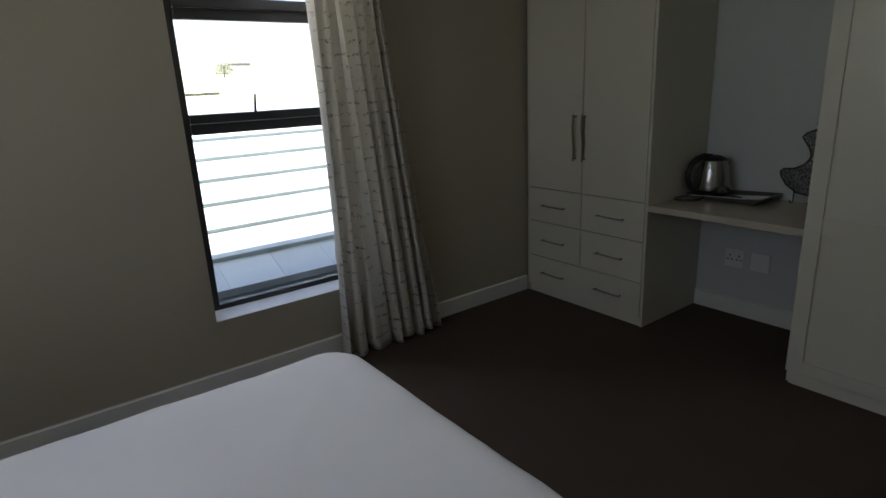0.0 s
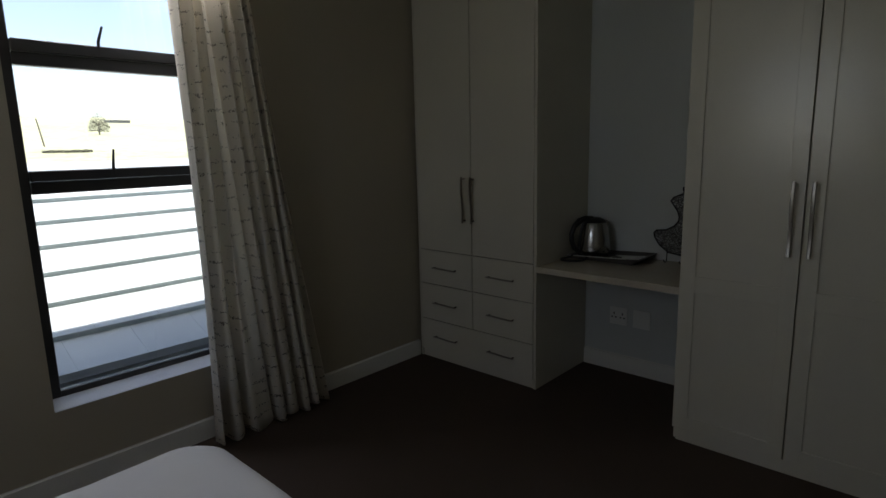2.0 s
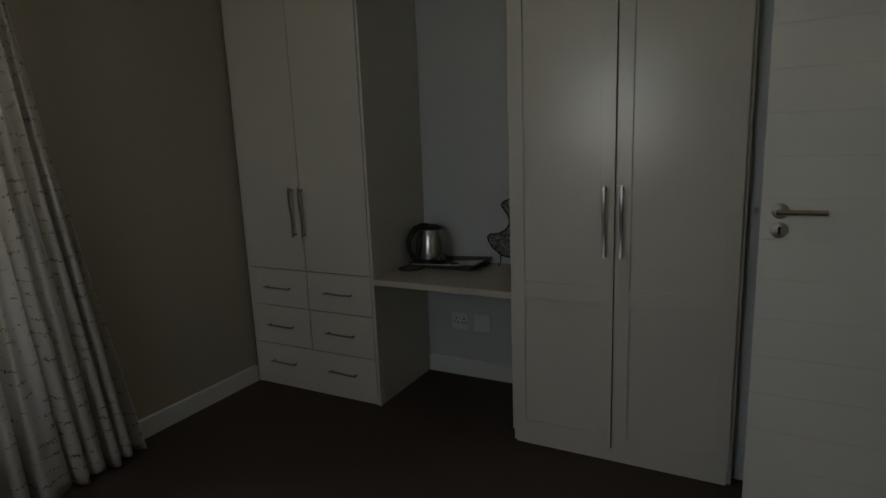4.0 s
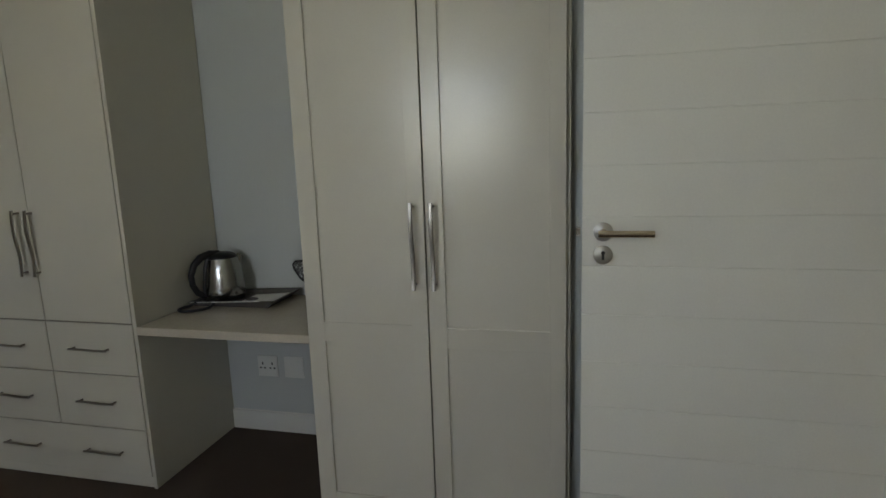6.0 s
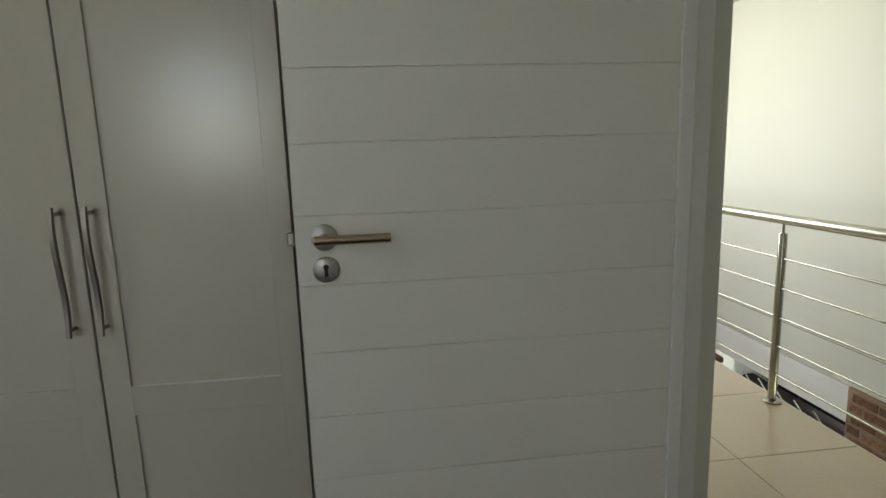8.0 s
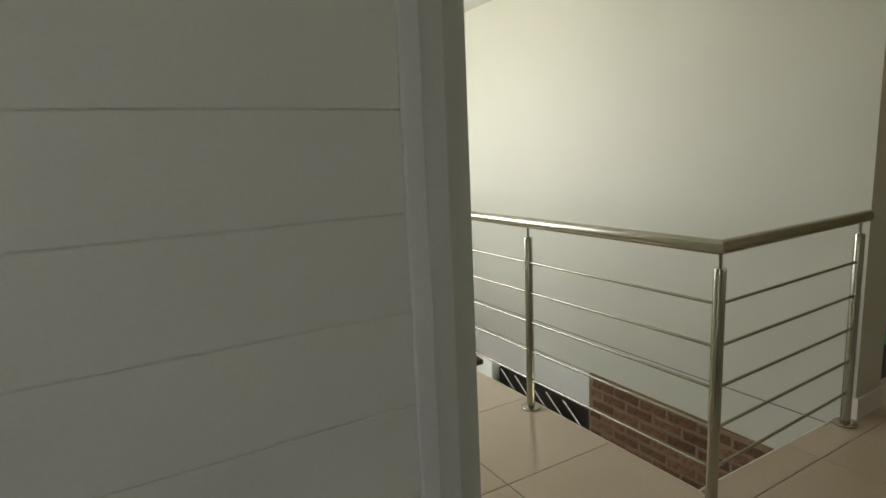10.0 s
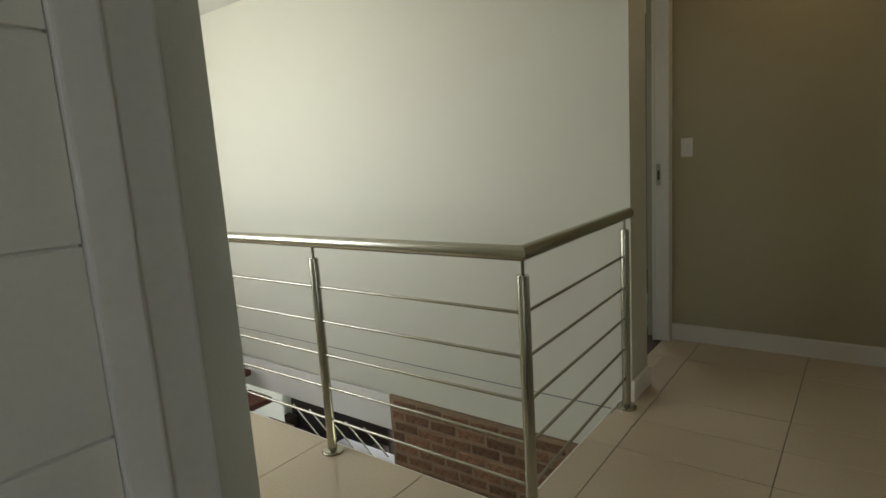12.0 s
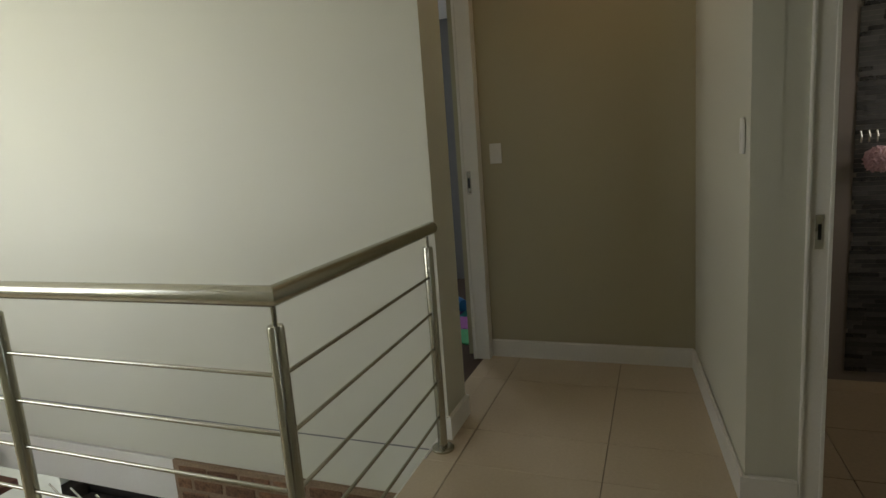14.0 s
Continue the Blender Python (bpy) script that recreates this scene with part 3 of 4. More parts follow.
# ---- built-in cupboards ----
def pull(parent, a, b, y, stand=0.032, wave=0.006):
    """A slim bowed bar handle between two points on a front at depth y."""
    bm = bmesh.new()
    n = 14
    (ax, az), (bx, bz) = a, b
    ux, uz = bx - ax, bz - az
    l = math.hypot(ux, uz)
    px, pz = -uz / l, ux / l
    wide = 0.0085 if l > 0.25 else 0.0055
    rings = []
    for i in range(n + 1):
        k = i / n
        cx, cz = ax + ux * k, az + uz * k
        cy = y - stand + wave * math.sin(k * 2 * math.pi)
        w = wide * (0.86 + 0.14 * math.sin(math.pi * k))
        rings.append([bm.verts.new((cx + px * sx, cy + sy, cz + pz * sx)) for sx, sy in ((-w, 0.001), (-w * 0.6, -0.0045), (w * 0.6, -0.0045), (w, 0.001), (w * 0.6, 0.0045), (-w * 0.6, 0.0045))])
    for q, w_ in zip(rings, rings[1:]):
        for k in range(6):
            bm.faces.new((q[k], q[(k + 1) % 6], w_[(k + 1) % 6], w_[k]))
    bm.faces.new(rings[0][::-1])
    bm.faces.new(rings[-1])
    for k in (0.05, 0.95):
        qx, qz = ax + ux * k, az + uz * k
        tube(bm, [(qx, y - 0.0005, qz), (qx, y - stand, qz)], 0.005, 8)
    return part("handle", bm, M_PULL, parent, "dark satin steel bow handle", smooth=True)


CTOP = 2.52


def cupboard():
    c = thing("cupboard", (0.5, 0.3, 0), "ivory built-in cupboard with two doors over drawers", "cupboard")
    for x0, x1 in ((0.022, 0.038), (0.966, 0.984)):
        part("side_panel", boxes((x0, x1, 0.002, BACK - 0.004, 0.0, CTOP), bevel=0.0015), M_CAB, c)
    part("body", boxes((0.039, 0.965, 0.022, BACK - 0.005, 0.05, CTOP - 0.002), bevel=0.0015), M_CAB, c)
    part("plinth", boxes((0.039, 0.965, 0.012, 0.021, 0.0, 0.052)), M_CAB, c)
    for x0, x1, hx in ((0.041, 0.499, 0.450), (0.503, 0.963, 0.521)):
        d = part("door", boxes((x0, x1, 0.0, 0.019, 0.777, CTOP - 0.004), bevel=0.0025, seg=2), M_CAB, c)
        pull(d, (hx, 0.983), (hx, 1.274), 0.0)
    for z0, z1 in ((0.538, 0.772), (0.283, 0.534)):
        for x0, x1 in ((0.041, 0.499), (0.503, 0.963)):
            d = part("drawer", boxes((x0, x1, 0.0, 0.019, z0, z1), bevel=0.0025, seg=2), M_CAB, c)
            m, z = (x0 + x1) / 2, (z0 + z1) / 2
            pull(d, (m - 0.10, z), (m + 0.10, z), 0.0, 0.026, 0.003)
    d = part("drawer", boxes((0.041, 0.963, 0.0, 0.019, 0.055, 0.279), bevel=0.0025, seg=2), M_CAB, c, "wide bottom drawer with two handles")
    for m in (0.27, 0.733):
        pull(d, (m - 0.10, 0.167), (m + 0.10, 0.167), 0.0, 0.026, 0.003)


WFRONT = -0.050                  # the wardrobe stands a little proud of the desk


def shaker_door(parent, x0, x1, z0, z1, px0, px1, rail, hx, h0, h1):
    """A framed door with two sunk panels: a thin slab with stiles and rails proud of it."""
    y0, y1 = WFRONT, WFRONT + 0.020
    top = z1 - 0.07
    d = part("door", boxes((x0 + 0.001, x1 - 0.001, y0 + 0.0075, y1, z0 + 0.001, z1 - 0.001)), M_CAB, parent)
    for a, b in ((x0, px0), (px1, x1)):
        part("stile", boxes((a, b, y0, y0 + 0.0074, z0, z1), bevel=0.002, seg=2), M_CAB, d)
    for a, b in ((z0, z0 + 0.062), rail, (top, z1)):
        part("rail", boxes((px0 - 0.001, px1 + 0.001, y0 + 0.0003, y0 + 0.0074, a, b), bevel=0.002, seg=2), M_CAB, d)
    pull(d, (hx, h0), (hx, h1), WFRONT, 0.036, 0.007)


def wardrobe():
    w = thing("wardrobe", (2.32, 0.3, 0), "ivory built-in wardrobe with two panelled doors", "wardrobe")
    for x0, x1 in ((1.820, 1.836), (2.786, 2.804)):
        part("side_panel", boxes((x0, x1, WFRONT + 0.022, BACK - 0.004, 0.0, CTOP), bevel=0.0015), M_CAB, w)
    part("body", boxes((1.837, 2.785, WFRONT + 0.024, BACK - 0.005, 0.06, CTOP - 0.002)), M_CAB, w)
    part("plinth", boxes((1.837, 2.785, WFRONT + 0.008, WFRONT + 0.022, 0.0, 0.062)), M_CAB, w)
    shaker_door(w, 1.820, 2.300, 0.066, CTOP - 0.004, 1.890, 2.238, (0.760, 0.838), 2.262, 0.980, 1.290)
    shaker_door(w, 2.3055, 2.790, 0.066, CTOP - 0.004, 2.370, 2.735, (0.756, 0.834), 2.335, 0.980, 1.290)


cupboard()
wardrobe()
d = thing("desk", (1.4, 0.3, 0.725), "pale built-in desk shelf between cupboard and wardrobe", "desk")
part("edge_band", boxes((0.985, 1.819, 0.0, 0.0035, 0.727, 0.762), bevel=0.001), M_DESK, d, "pale matching front edging")
part("worktop", boxes((0.985, 1.819, 0.0038, BACK - 0.001, 0.727, 0.762), bevel=0.003, seg=2), M_DESK, d)


# ---- small fittings ----
def wall_plate(name, cx, y, cz, w, h, holes, label):
    s = thing(name, (cx, y, cz - h / 2), label, "socket" if holes else "wall plate")
    part("plate", boxes((cx - w / 2, cx + w / 2, y - 0.009, y - 0.0002, cz - h / 2, cz + h / 2), bevel=0.003, seg=2), M_PLATE, s)
    if holes:
        for ox in (-0.028, 0.028):
            for hx, hz, hw, hh in ((0, 0.015, 0.0075, 0.014), (-0.012, -0.010, 0.011, 0.008), (0.012, -0.010, 0.011, 0.008)):
                part("pin_hole", boxes((cx + ox + hx - hw / 2, cx + ox + hx + hw / 2, y - 0.0098, y - 0.0091, cz + hz - hh / 2, cz + hz + hh / 2)), M_BLACK, s)
    return s


wall_plate("socket_outlet", 1.219, BACK, 0.366, 0.116, 0.116, True, "white double wall socket under the desk")
wall_plate("blank_plate", 1.372, BACK, 0.366, 0.110, 0.116, False, "white blank cover plate under the desk")


def switch(axis, at, c, z, label):
    s = thing("light_switch", (at, c, z) if axis == "x" else (c, at, z), label, "light switch")
    if axis == "x":
        part("plate", boxes((at - 0.008, at - 0.0002, c - 0.036, c + 0.036, z - 0.06, z + 0.06), bevel=0.003, seg=2), M_PLATE, s)
        part("rocker", boxes((at - 0.011, at - 0.0081, c - 0.012, c + 0.012, z - 0.02, z + 0.02), bevel=0.001), M_PLATE, s)
    else:
        part("plate", boxes((c - 0.036, c + 0.036, at + 0.0002, at + 0.008, z - 0.06, z + 0.06), bevel=0.003, seg=2), M_PLATE, s)
        part("rocker", boxes((c - 0.012, c + 0.012, at + 0.0081, at + 0.011, z - 0.02, z + 0.02), bevel=0.001), M_PLATE, s)


switch("x", 7.33, 0.158, 1.280, "white light switch at the end of the passage")
switch("y", -1.0226, 6.15, 1.285, "white light switch beside the bathroom door")
switch("x", SX, 4.46, 1.30, "white light switch on the stairwell wall")


# ---- bed ----
def bed():
    x0, x1, y0, y1, top = 1.106, 2.50, -4.04, -2.022, 0.618
    b = thing("bed", ((x0 + x1) / 2, (y0 + y1) / 2, 0), "double bed with a smooth white cotton cover", "bed")
    part("base", boxes((x0 + 0.04, x1 - 0.04, y0 + 0.04, y1 - 0.04, 0.10, 0.34), bevel=0.015, seg=3), M_BASE, b, "dark grey upholstered bed base")
    for lx in (x0 + 0.12, x1 - 0.12):
        for ly in (y0 + 0.12, y1 - 0.12):
            bm = bmesh.new()
            tube(bm, [(lx, ly, 0.0), (lx, ly, 0.10)], [0.022, 0.03], 12)
            part("leg", bm, M_BLACK, b, smooth=True)
    bm = bmesh.new()
    nx, ny = 64, 84
    grid = {}
    r = 0.075

    def inset(t, lo, hi):
        return min(t - lo, hi - t)
    for i in range(nx + 1):
        for j in range(ny + 1):
            u, v = i / nx, j / ny
            x, y = x0 + u * (x1 - x0), y0 + v * (y1 - y0)
            ex, ey = inset(x, x0, x1), inset(y, y0, y1)
            dz = 0.0
            q = 0.0
            if ex < r or ey < r:
                a, c = max(0.0, r - ex) / r, max(0.0, r - ey) / r
                q = min(1.0, math.hypot(a, c))
                dz = r * (1 - math.sqrt(max(0.0, 1 - q * q)))
            f = noise.noise(Vector((x * 3.2, y * 2.4, 0.3))) * 0.008 + noise.noise(Vector((x * 11, y * 5, 1.7))) * 0.0045 + 0.0022 * abs(noise.noise(Vector((x * 30 - y * 12, y * 26 + x * 9, 2.2)))) + abs(noise.noise(Vector((x * 4 + y * 7, y * 3 - x * 5, 4.2)))) ** 2 * 0.010
            k = 0.6 * math.hypot(max(0, r - ex), max(0, r - ey))
            if ex < 2 * r and ey < 2 * r:
                cx = x0 + 2 * r if x - x0 < x1 - x else x1 - 2 * r
                cy = y0 + 2 * r if y - y0 < y1 - y else y1 - 2 * r
                dx, dy = x - cx, y - cy
                m = max(abs(dx), abs(dy))
                h = math.hypot(dx, dy)
                if h > 1e-6:
                    x, y = cx + dx * m / h, cy + dy * m / h
                    e = max(0.0, m - r) / r
                    dz = r * (1 - math.sqrt(max(0.0, 1 - e * e)))
            grid[i, j] = bm.verts.new((x, y, top - dz + f * (1 - 0.5 * q)))
    for i in range(nx):
        for j in range(ny):
            bm.faces.new((grid[i, j], grid[i + 1, j], grid[i + 1, j + 1], grid[i, j + 1]))
    rim = [grid[i, 0] for i in range(nx + 1)] + [grid[nx, j] for j in range(1, ny + 1)] + [grid[i, ny] for i in range(nx - 1, -1, -1)] + [grid[0, j] for j in range(ny - 1, 0, -1)]
    mx, my = (x0 + x1) / 2, (y0 + y1) / 2
    prev = rim
    for s, z in ((0.0, 0.46), (-0.004, 0.36), (0.012, 0.33)):
        ring = []
        for n, v in enumerate(rim):
            d = Vector((v.co.x - mx, v.co.y - my, 0)).normalized()
            wob = 0.004 * noise.noise(Vector((v.co.x * 9, v.co.y * 9, z * 6)))
            ring.append(bm.verts.new((v.co.x - d.x * s + d.x * wob, v.co.y - d.y * s + d.y * wob, z)))
        for n in range(len(rim)):
            bm.faces.new((prev[n], prev[(n + 1) % len(rim)], ring[(n + 1) % len(rim)], ring[n]))
        prev = ring
    part("mattress_cover", bm, M_LINEN, b, "white cotton mattress cover", smooth=True)
    # a small knot of cloth at the foot corner
    bm = bmesh.new()
    tube(bm, [(1.40, -2.052, 0.555), (1.42, -2.036, 0.56), (1.44, -2.03, 0.548), (1.46, -2.032, 0.53), (1.48, -2.036, 0.50)], [0.006, 0.016, 0.019, 0.014, 0.004], 10)
    for k in range(6):
        dx = (k - 2.5) * 0.035
        tube(bm, [(1.44 + dx * 0.2, -2.034, 0.54), (1.44 + dx * 0.7, -2.034, 0.50), (1.44 + dx, -2.035, 0.42)], [0.006, 0.0055, 0.001], 6)
    part("cover_tuck", bm, M_LINEN, b, "gathered tuck in the cover", smooth=True)


bed()


# ---- curtain ----
def curtain():
    c = thing("curtain", (0.11, -1.25, 0.02), "cream curtain printed with dark handwriting, drawn aside in deep folds", "curtain")
    bm = bmesh.new()
    uvl = bm.loops.layers.uv.new("UVMap")
    nu, nv = 190, 46
    top, bot = 2.44, 0.022
    g = {}
    lengths = []
    acc, last = 0.0, None
    folds = 3.6
    for i in range(nu + 1):
        u = i / nu
        ph = u * folds * 2 * math.pi + 0.9 * math.sin(u * 9.0) + 0.5 * math.sin(u * 23.0)
        amp = 0.068 + 0.016 * math.sin(u * 7.0 + 1.0)
        for j in range(nv + 1):
            k = j / nv
            z = top + (bot - top) * k
            left = -1.588 + 0.008 * k
            right = -1.215 + 0.305 * k ** 0.95
            sway = 0.010 * math.sin(3.5 * k + 5 * u) * k
            y = left + (right - left) * (u + 0.012 * math.sin(ph * 2 + 2.0 * k)) + sway
            sharp = math.sin(ph + 0.5 * math.sin(2.4 * k + u * 4))
            fold = 1.9 * abs(sharp) ** 0.75 - 1.0
            x = 0.115 + amp * (0.62 + 0.45 * k) * fold + 0.012 * math.sin(2.2 * k + 11 * u)
            x = max(0.03, x)
            zz = z + (0.012 * math.sin(u * 31) * (1 if j == nv else 0))
            g[i, j] = bm.verts.new((x, y, zz))
        p = g[i, nv // 2].co
        if last is not None:
            acc += (p - last).length
        last = p.copy()
        lengths.append(acc)
    for i in range(nu):
        for j in range(nv):
            f = bm.faces.new((g[i, j], g[i + 1, j], g[i + 1, j + 1], g[i, j + 1]))
            for l, (a, b) in zip(f.loops, ((i, j), (i + 1, j), (i + 1, j + 1), (i, j + 1))):
                l[uvl].uv = (lengths[a], 2.42 * (1 - b / nv))
    ob = part("cloth", bm, M_CURTAIN, c, smooth=True)
    ob.data.set_sharp_from_angle(angle=radians(180))
    s = ob.modifiers.new("thick", "SOLIDIFY")
    s.thickness = 0.003
    bm = bmesh.new()
    tube(bm, [(0.10, -2.75, 2.475), (0.10, -0.70, 2.475)], 0.014, 14)
    tube(bm, [(0.10, -0.70, 2.475), (0.10, -0.66, 2.475)], [0.022, 0.016], 14)
    for y in (-2.6, -0.85):
        tube(bm, [(0.0005, y, 2.475), (0.10, y, 2.475)], 0.008, 10)
    part("curtain_rod", bm, M_BLACK, c, "dark curtain rod on wall brackets", smooth=True)


curtain()


# ---- things on the desk ----
def kettle(x, y, z):
    k = thing("kettle", (x, y, z), "brushed steel electric kettle with a black handle", "kettle")
    bm = bmesh.new()
    lathe(bm, [(0.070, 0.0), (0.082, 0.004), (0.083, 0.014), (0.072, 0.021)], (x, y, z), 32)
    part("power_base", bm, M_BLACK, k, "black power base", smooth=True)
    bm = bmesh.new()
    lathe(bm, [(0.078, 0.022), (0.087, 0.025), (0.090, 0.036), (0.089, 0.065), (0.085, 0.105), (0.078, 0.145), (0.069, 0.178), (0.065, 0.187)], (x, y, z), 40)
    part("body", bm, M_KETTLE, k, "brushed steel body", smooth=True)
    bm = bmesh.new()
    lathe(bm, [(0.065, 0.186), (0.064, 0.193), (0.054, 0.203), (0.034, 0.211), (0.014, 0.214), (0.004, 0.2145)], (x, y, z), 28)
    part("lid", bm, M_BLACK, k, "black lid with a knob", smooth=True)
    a = Vector((-0.5, -0.87, 0)).normalized()
    bm = bmesh.new()
    prof = [(0.010, 0.207), (0.055, 0.210), (0.095, 0.198), (0.126, 0.170), (0.143, 0.128), (0.140, 0.086), (0.122, 0.050), (0.088, 0.026)]
    pts = [(x + a.x * r, y + a.y * r, z + h) for r, h in prof]
    tube(bm, pts, [0.013, 0.016, 0.017, 0.015, 0.0135, 0.013, 0.014, 0.013], 12)
    tube(bm, [(x + a.x * r, y + a.y * r, z + h) for r, h in ((0.088, 0.028), (0.089, 0.07), (0.084, 0.115), (0.076, 0.155), (0.064, 0.190))], [0.011, 0.009, 0.009, 0.010, 0.012], 10)
    part("handle", bm, M_BLACK, k, "black looped handle", smooth=True)
    s = -a
    bm = bmesh.new()
    tube(bm, [(x + s.x * 0.062, y + s.y * 0.062, z + 0.135), (x + s.x * 0.076, y + s.y * 0.076, z + 0.168), (x + s.x * 0.088, y + s.y * 0.088, z + 0.186)], [0.022, 0.021, 0.014], 14)
    part("spout", bm, M_KETTLE, k, "short steel spout", smooth=True)
    bm = bmesh.new()
    pts = []
    ctrl = [(x + 0.03, y - 0.078), (x + 0.02, y - 0.15), (x - 0.02, y - 0.20), (x - 0.065, y - 0.215), (x - 0.096, y - 0.19), (x - 0.09, y - 0.15), (x - 0.05, y - 0.115), (x - 0.02, y - 0.080)]
    n = len(ctrl)
    for i in range(n - 1):
        p0, p1, p2, p3 = (Vector(ctrl[max(0, min(n - 1, i + o))]) for o in (-1, 0, 1, 2))
        for s_ in range(8):
            t = s_ / 8
            q = 0.5 * ((2 * p1) + (p2 - p0) * t + (2 * p0 - 5 * p1 + 4 * p2 - p3) * t * t + (3 * p1 - p0 - 3 * p2 + p3) * t ** 3)
            over = math.exp(-((q.y - y + 0.112) / 0.022) ** 2)
            pts.append((q.x, q.y, z + (0.006 if q.y > y - 0.112 else -0.001) + 0.017 * over))
    tube(bm, pts, 0.0058, 8)
    part("cord", bm, M_BLACK, k, "black power cord in a loop", smooth=True)
    k.scale = (1.11, 1.11, 1.13)


def tray(x0, x1, y0, y1, z):
    t = thing("serving_tray", ((x0 + x1) / 2, (y0 + y1) / 2, z), "dark lacquered tray with flared rim on the desk", "tray")
    part("bottom", boxes((x0 + 0.02, x1 - 0.02, y0 + 0.02, y1 - 0.02, z, z + 0.008), bevel=0.002), M_TRAY, t)
    bm = bmesh.new()
    o = [(x0, y0), (x1, y0), (x1, y1), (x0, y1)]
    i_ = [(x0 + 0.022, y0 + 0.022), (x1 - 0.022, y0 + 0.022), (x1 - 0.022, y1 - 0.022), (x0 + 0.022, y1 - 0.022)]
    a = [bm.verts.new((*p, z + 0.004)) for p in i_]
    b = [bm.verts.new((p[0] + (0.028 if k in (1, 2) else 0.0), p[1], z + (0.040 if k in (1, 2) else 0.020))) for k, p in enumerate(o)]
    c = [bm.verts.new((p[0] + (0.006 if k in (0, 3) else 0.021), p[1] + (0.006 if k < 2 else -0.006), z + (0.041 if k in (1, 2) else 0.021))) for k, p in enumerate(o)]
    d_ = [bm.verts.new((*p, z + 0.009)) for p in [(q[0] + (0.003 if k in (0, 3) else -0.003), q[1] + (0.003 if k < 2 else -0.003)) for k, q in enumerate(i_)]]
    for q, w in ((a, b), (b, c), (c, d_)):
        for k in range(4):
            bm.faces.new((q[k], q[(k + 1) % 4], w[(k + 1) % 4], w[k]))
    part("rim", bm, M_TRAY, t, "flared tray rim")
    # Highlight on the front rim, built as a thin pale tube.
    bm = bmesh.new()
    tube(bm, [(x0 + 0.01, y0 + 0.001, z + 0.0215), (x1 - 0.05, y0 + 0.001, z + 0.0375)], 0.0022, 6)
    part("rim_glint", bm, M_PAPER, t, "pale line laid along the front rim as its highlight", smooth=True)


TX0, TX1, TY0, TY1, TZ = 0.99, 1.43, 0.325, 0.600, 0.763
tray(TX0, TX1, TY0, TY1, TZ)
kettle(1.105, 0.465, TZ + 0.008)
leaf_sheet = thing("leaflet", (1.31, 0.44, TZ + 0.008), "white folded leaflet lying on the tray", "leaflet")
bm = boxes((1.225, 1.425, 0.360, 0.545, TZ + 0.0085, TZ + 0.0105))
for v in bm.verts:
    v.co.z += 0.010 * max(0.0, (v.co.x - 1.33) / 0.06)
part("sheet", bm, M_PAPER, leaf_sheet)
part("fold", boxes((1.24, 1.375, 0.372, 0.50, TZ + 0.0108, TZ + 0.0125)), M_PAPER, leaf_sheet)
bm = bmesh.new()
lathe(bm, [(0.030, 0.0), (0.034, 0.003), (0.030, 0.009), (0.012, 0.012)], (1.27, 0.44, TZ + 0.0126), 20, 0.6)
sp = thing("sachet", (1.27, 0.44, TZ + 0.0126), "small dark coffee sachet on the leaflet", "sachet")
part("pouch", bm, M_TRAY, sp, smooth=True)


def dress_form(x, y, z):
    """A flat jewellery holder of dark gauze with a bold wire outline, shaped as a dress form."""
    prof = [(0.03, 0.055), (0.10, 0.065), (0.155, 0.105), (0.185, 0.15), (0.19, 0.175), (0.175, 0.19), (0.12, 0.195), (0.075, 0.22), (0.052, 0.25), (0.048, 0.275), (0.06, 0.31), (0.085, 0.345), (0.10, 0.365), (0.085, 0.385), (0.05, 0.40), (0.03, 0.41), (0.028, 0.43)]
    st = thing("jewellery_stand", (x, y, z), "dark gauze jewellery stand shaped like a dress form", "jewellery stand")
    bm = bmesh.new()
    lathe(bm, prof, (x, y, z), 26, 0.28)
    for v in bm.verts:
        if v.co.x > x:
            v.co.x = x + (v.co.x - x) * 0.70
    part("gauze_body", bm, M_MESH, st, "grey wire gauze body", smooth=True)
    bm = bmesh.new()
    for k in (-1.0, 0.70):
        tube(bm, [(x + k * (w + 0.002), y, z + h) for w, h in prof], 0.0048, 8)
    tube(bm, [(x - 0.03, y, z + 0.055), (x + 0.021, y, z + 0.055)], 0.0048, 8)
    part("outline", bm, M_WIRE, st, "bold black wire outline", smooth=True)
    bm = bmesh.new()
    box(bm, x - 0.036, x + 0.026, y - 0.013, y + 0.013, z + 0.424, z + 0.448, bevel=0.003)
    part("neck_cap", bm, M_WIRE, st, "black neck band")
    bm = bmesh.new()
    tube(bm, [(x + 0.026 * math.cos(a * 0.35), y, z + 0.466 + 0.026 * math.sin(a * 0.35)) for a in range(19)], 0.003, 6)
    part("hanging_loop", bm, M_WIRE, st, smooth=True)
    for k in (-0.11, -0.02, 0.06):
        bm = bmesh.new()
        tube(bm, [(x + k, y, z + 0.085), (x + k - 0.002, y, z + 0.010), (x + k - 0.008, y, z + 0.0035), (x + k - 0.016, y, z + 0.008), (x + k - 0.018, y, z + 0.02)], 0.0033, 8)
        part("foot_hook", bm, M_WIRE, st, smooth=True)


dress_form(1.648, 0.53, TZ)


# ---- balustrade round the stairwell ----
RZ = 0.990
RX, RY = 5.068, 0.118
EX, EY = 6.150, 0.156             # the end post of the short side
WIRES = (0.788, 0.631, 0.474, 0.318, 0.161)


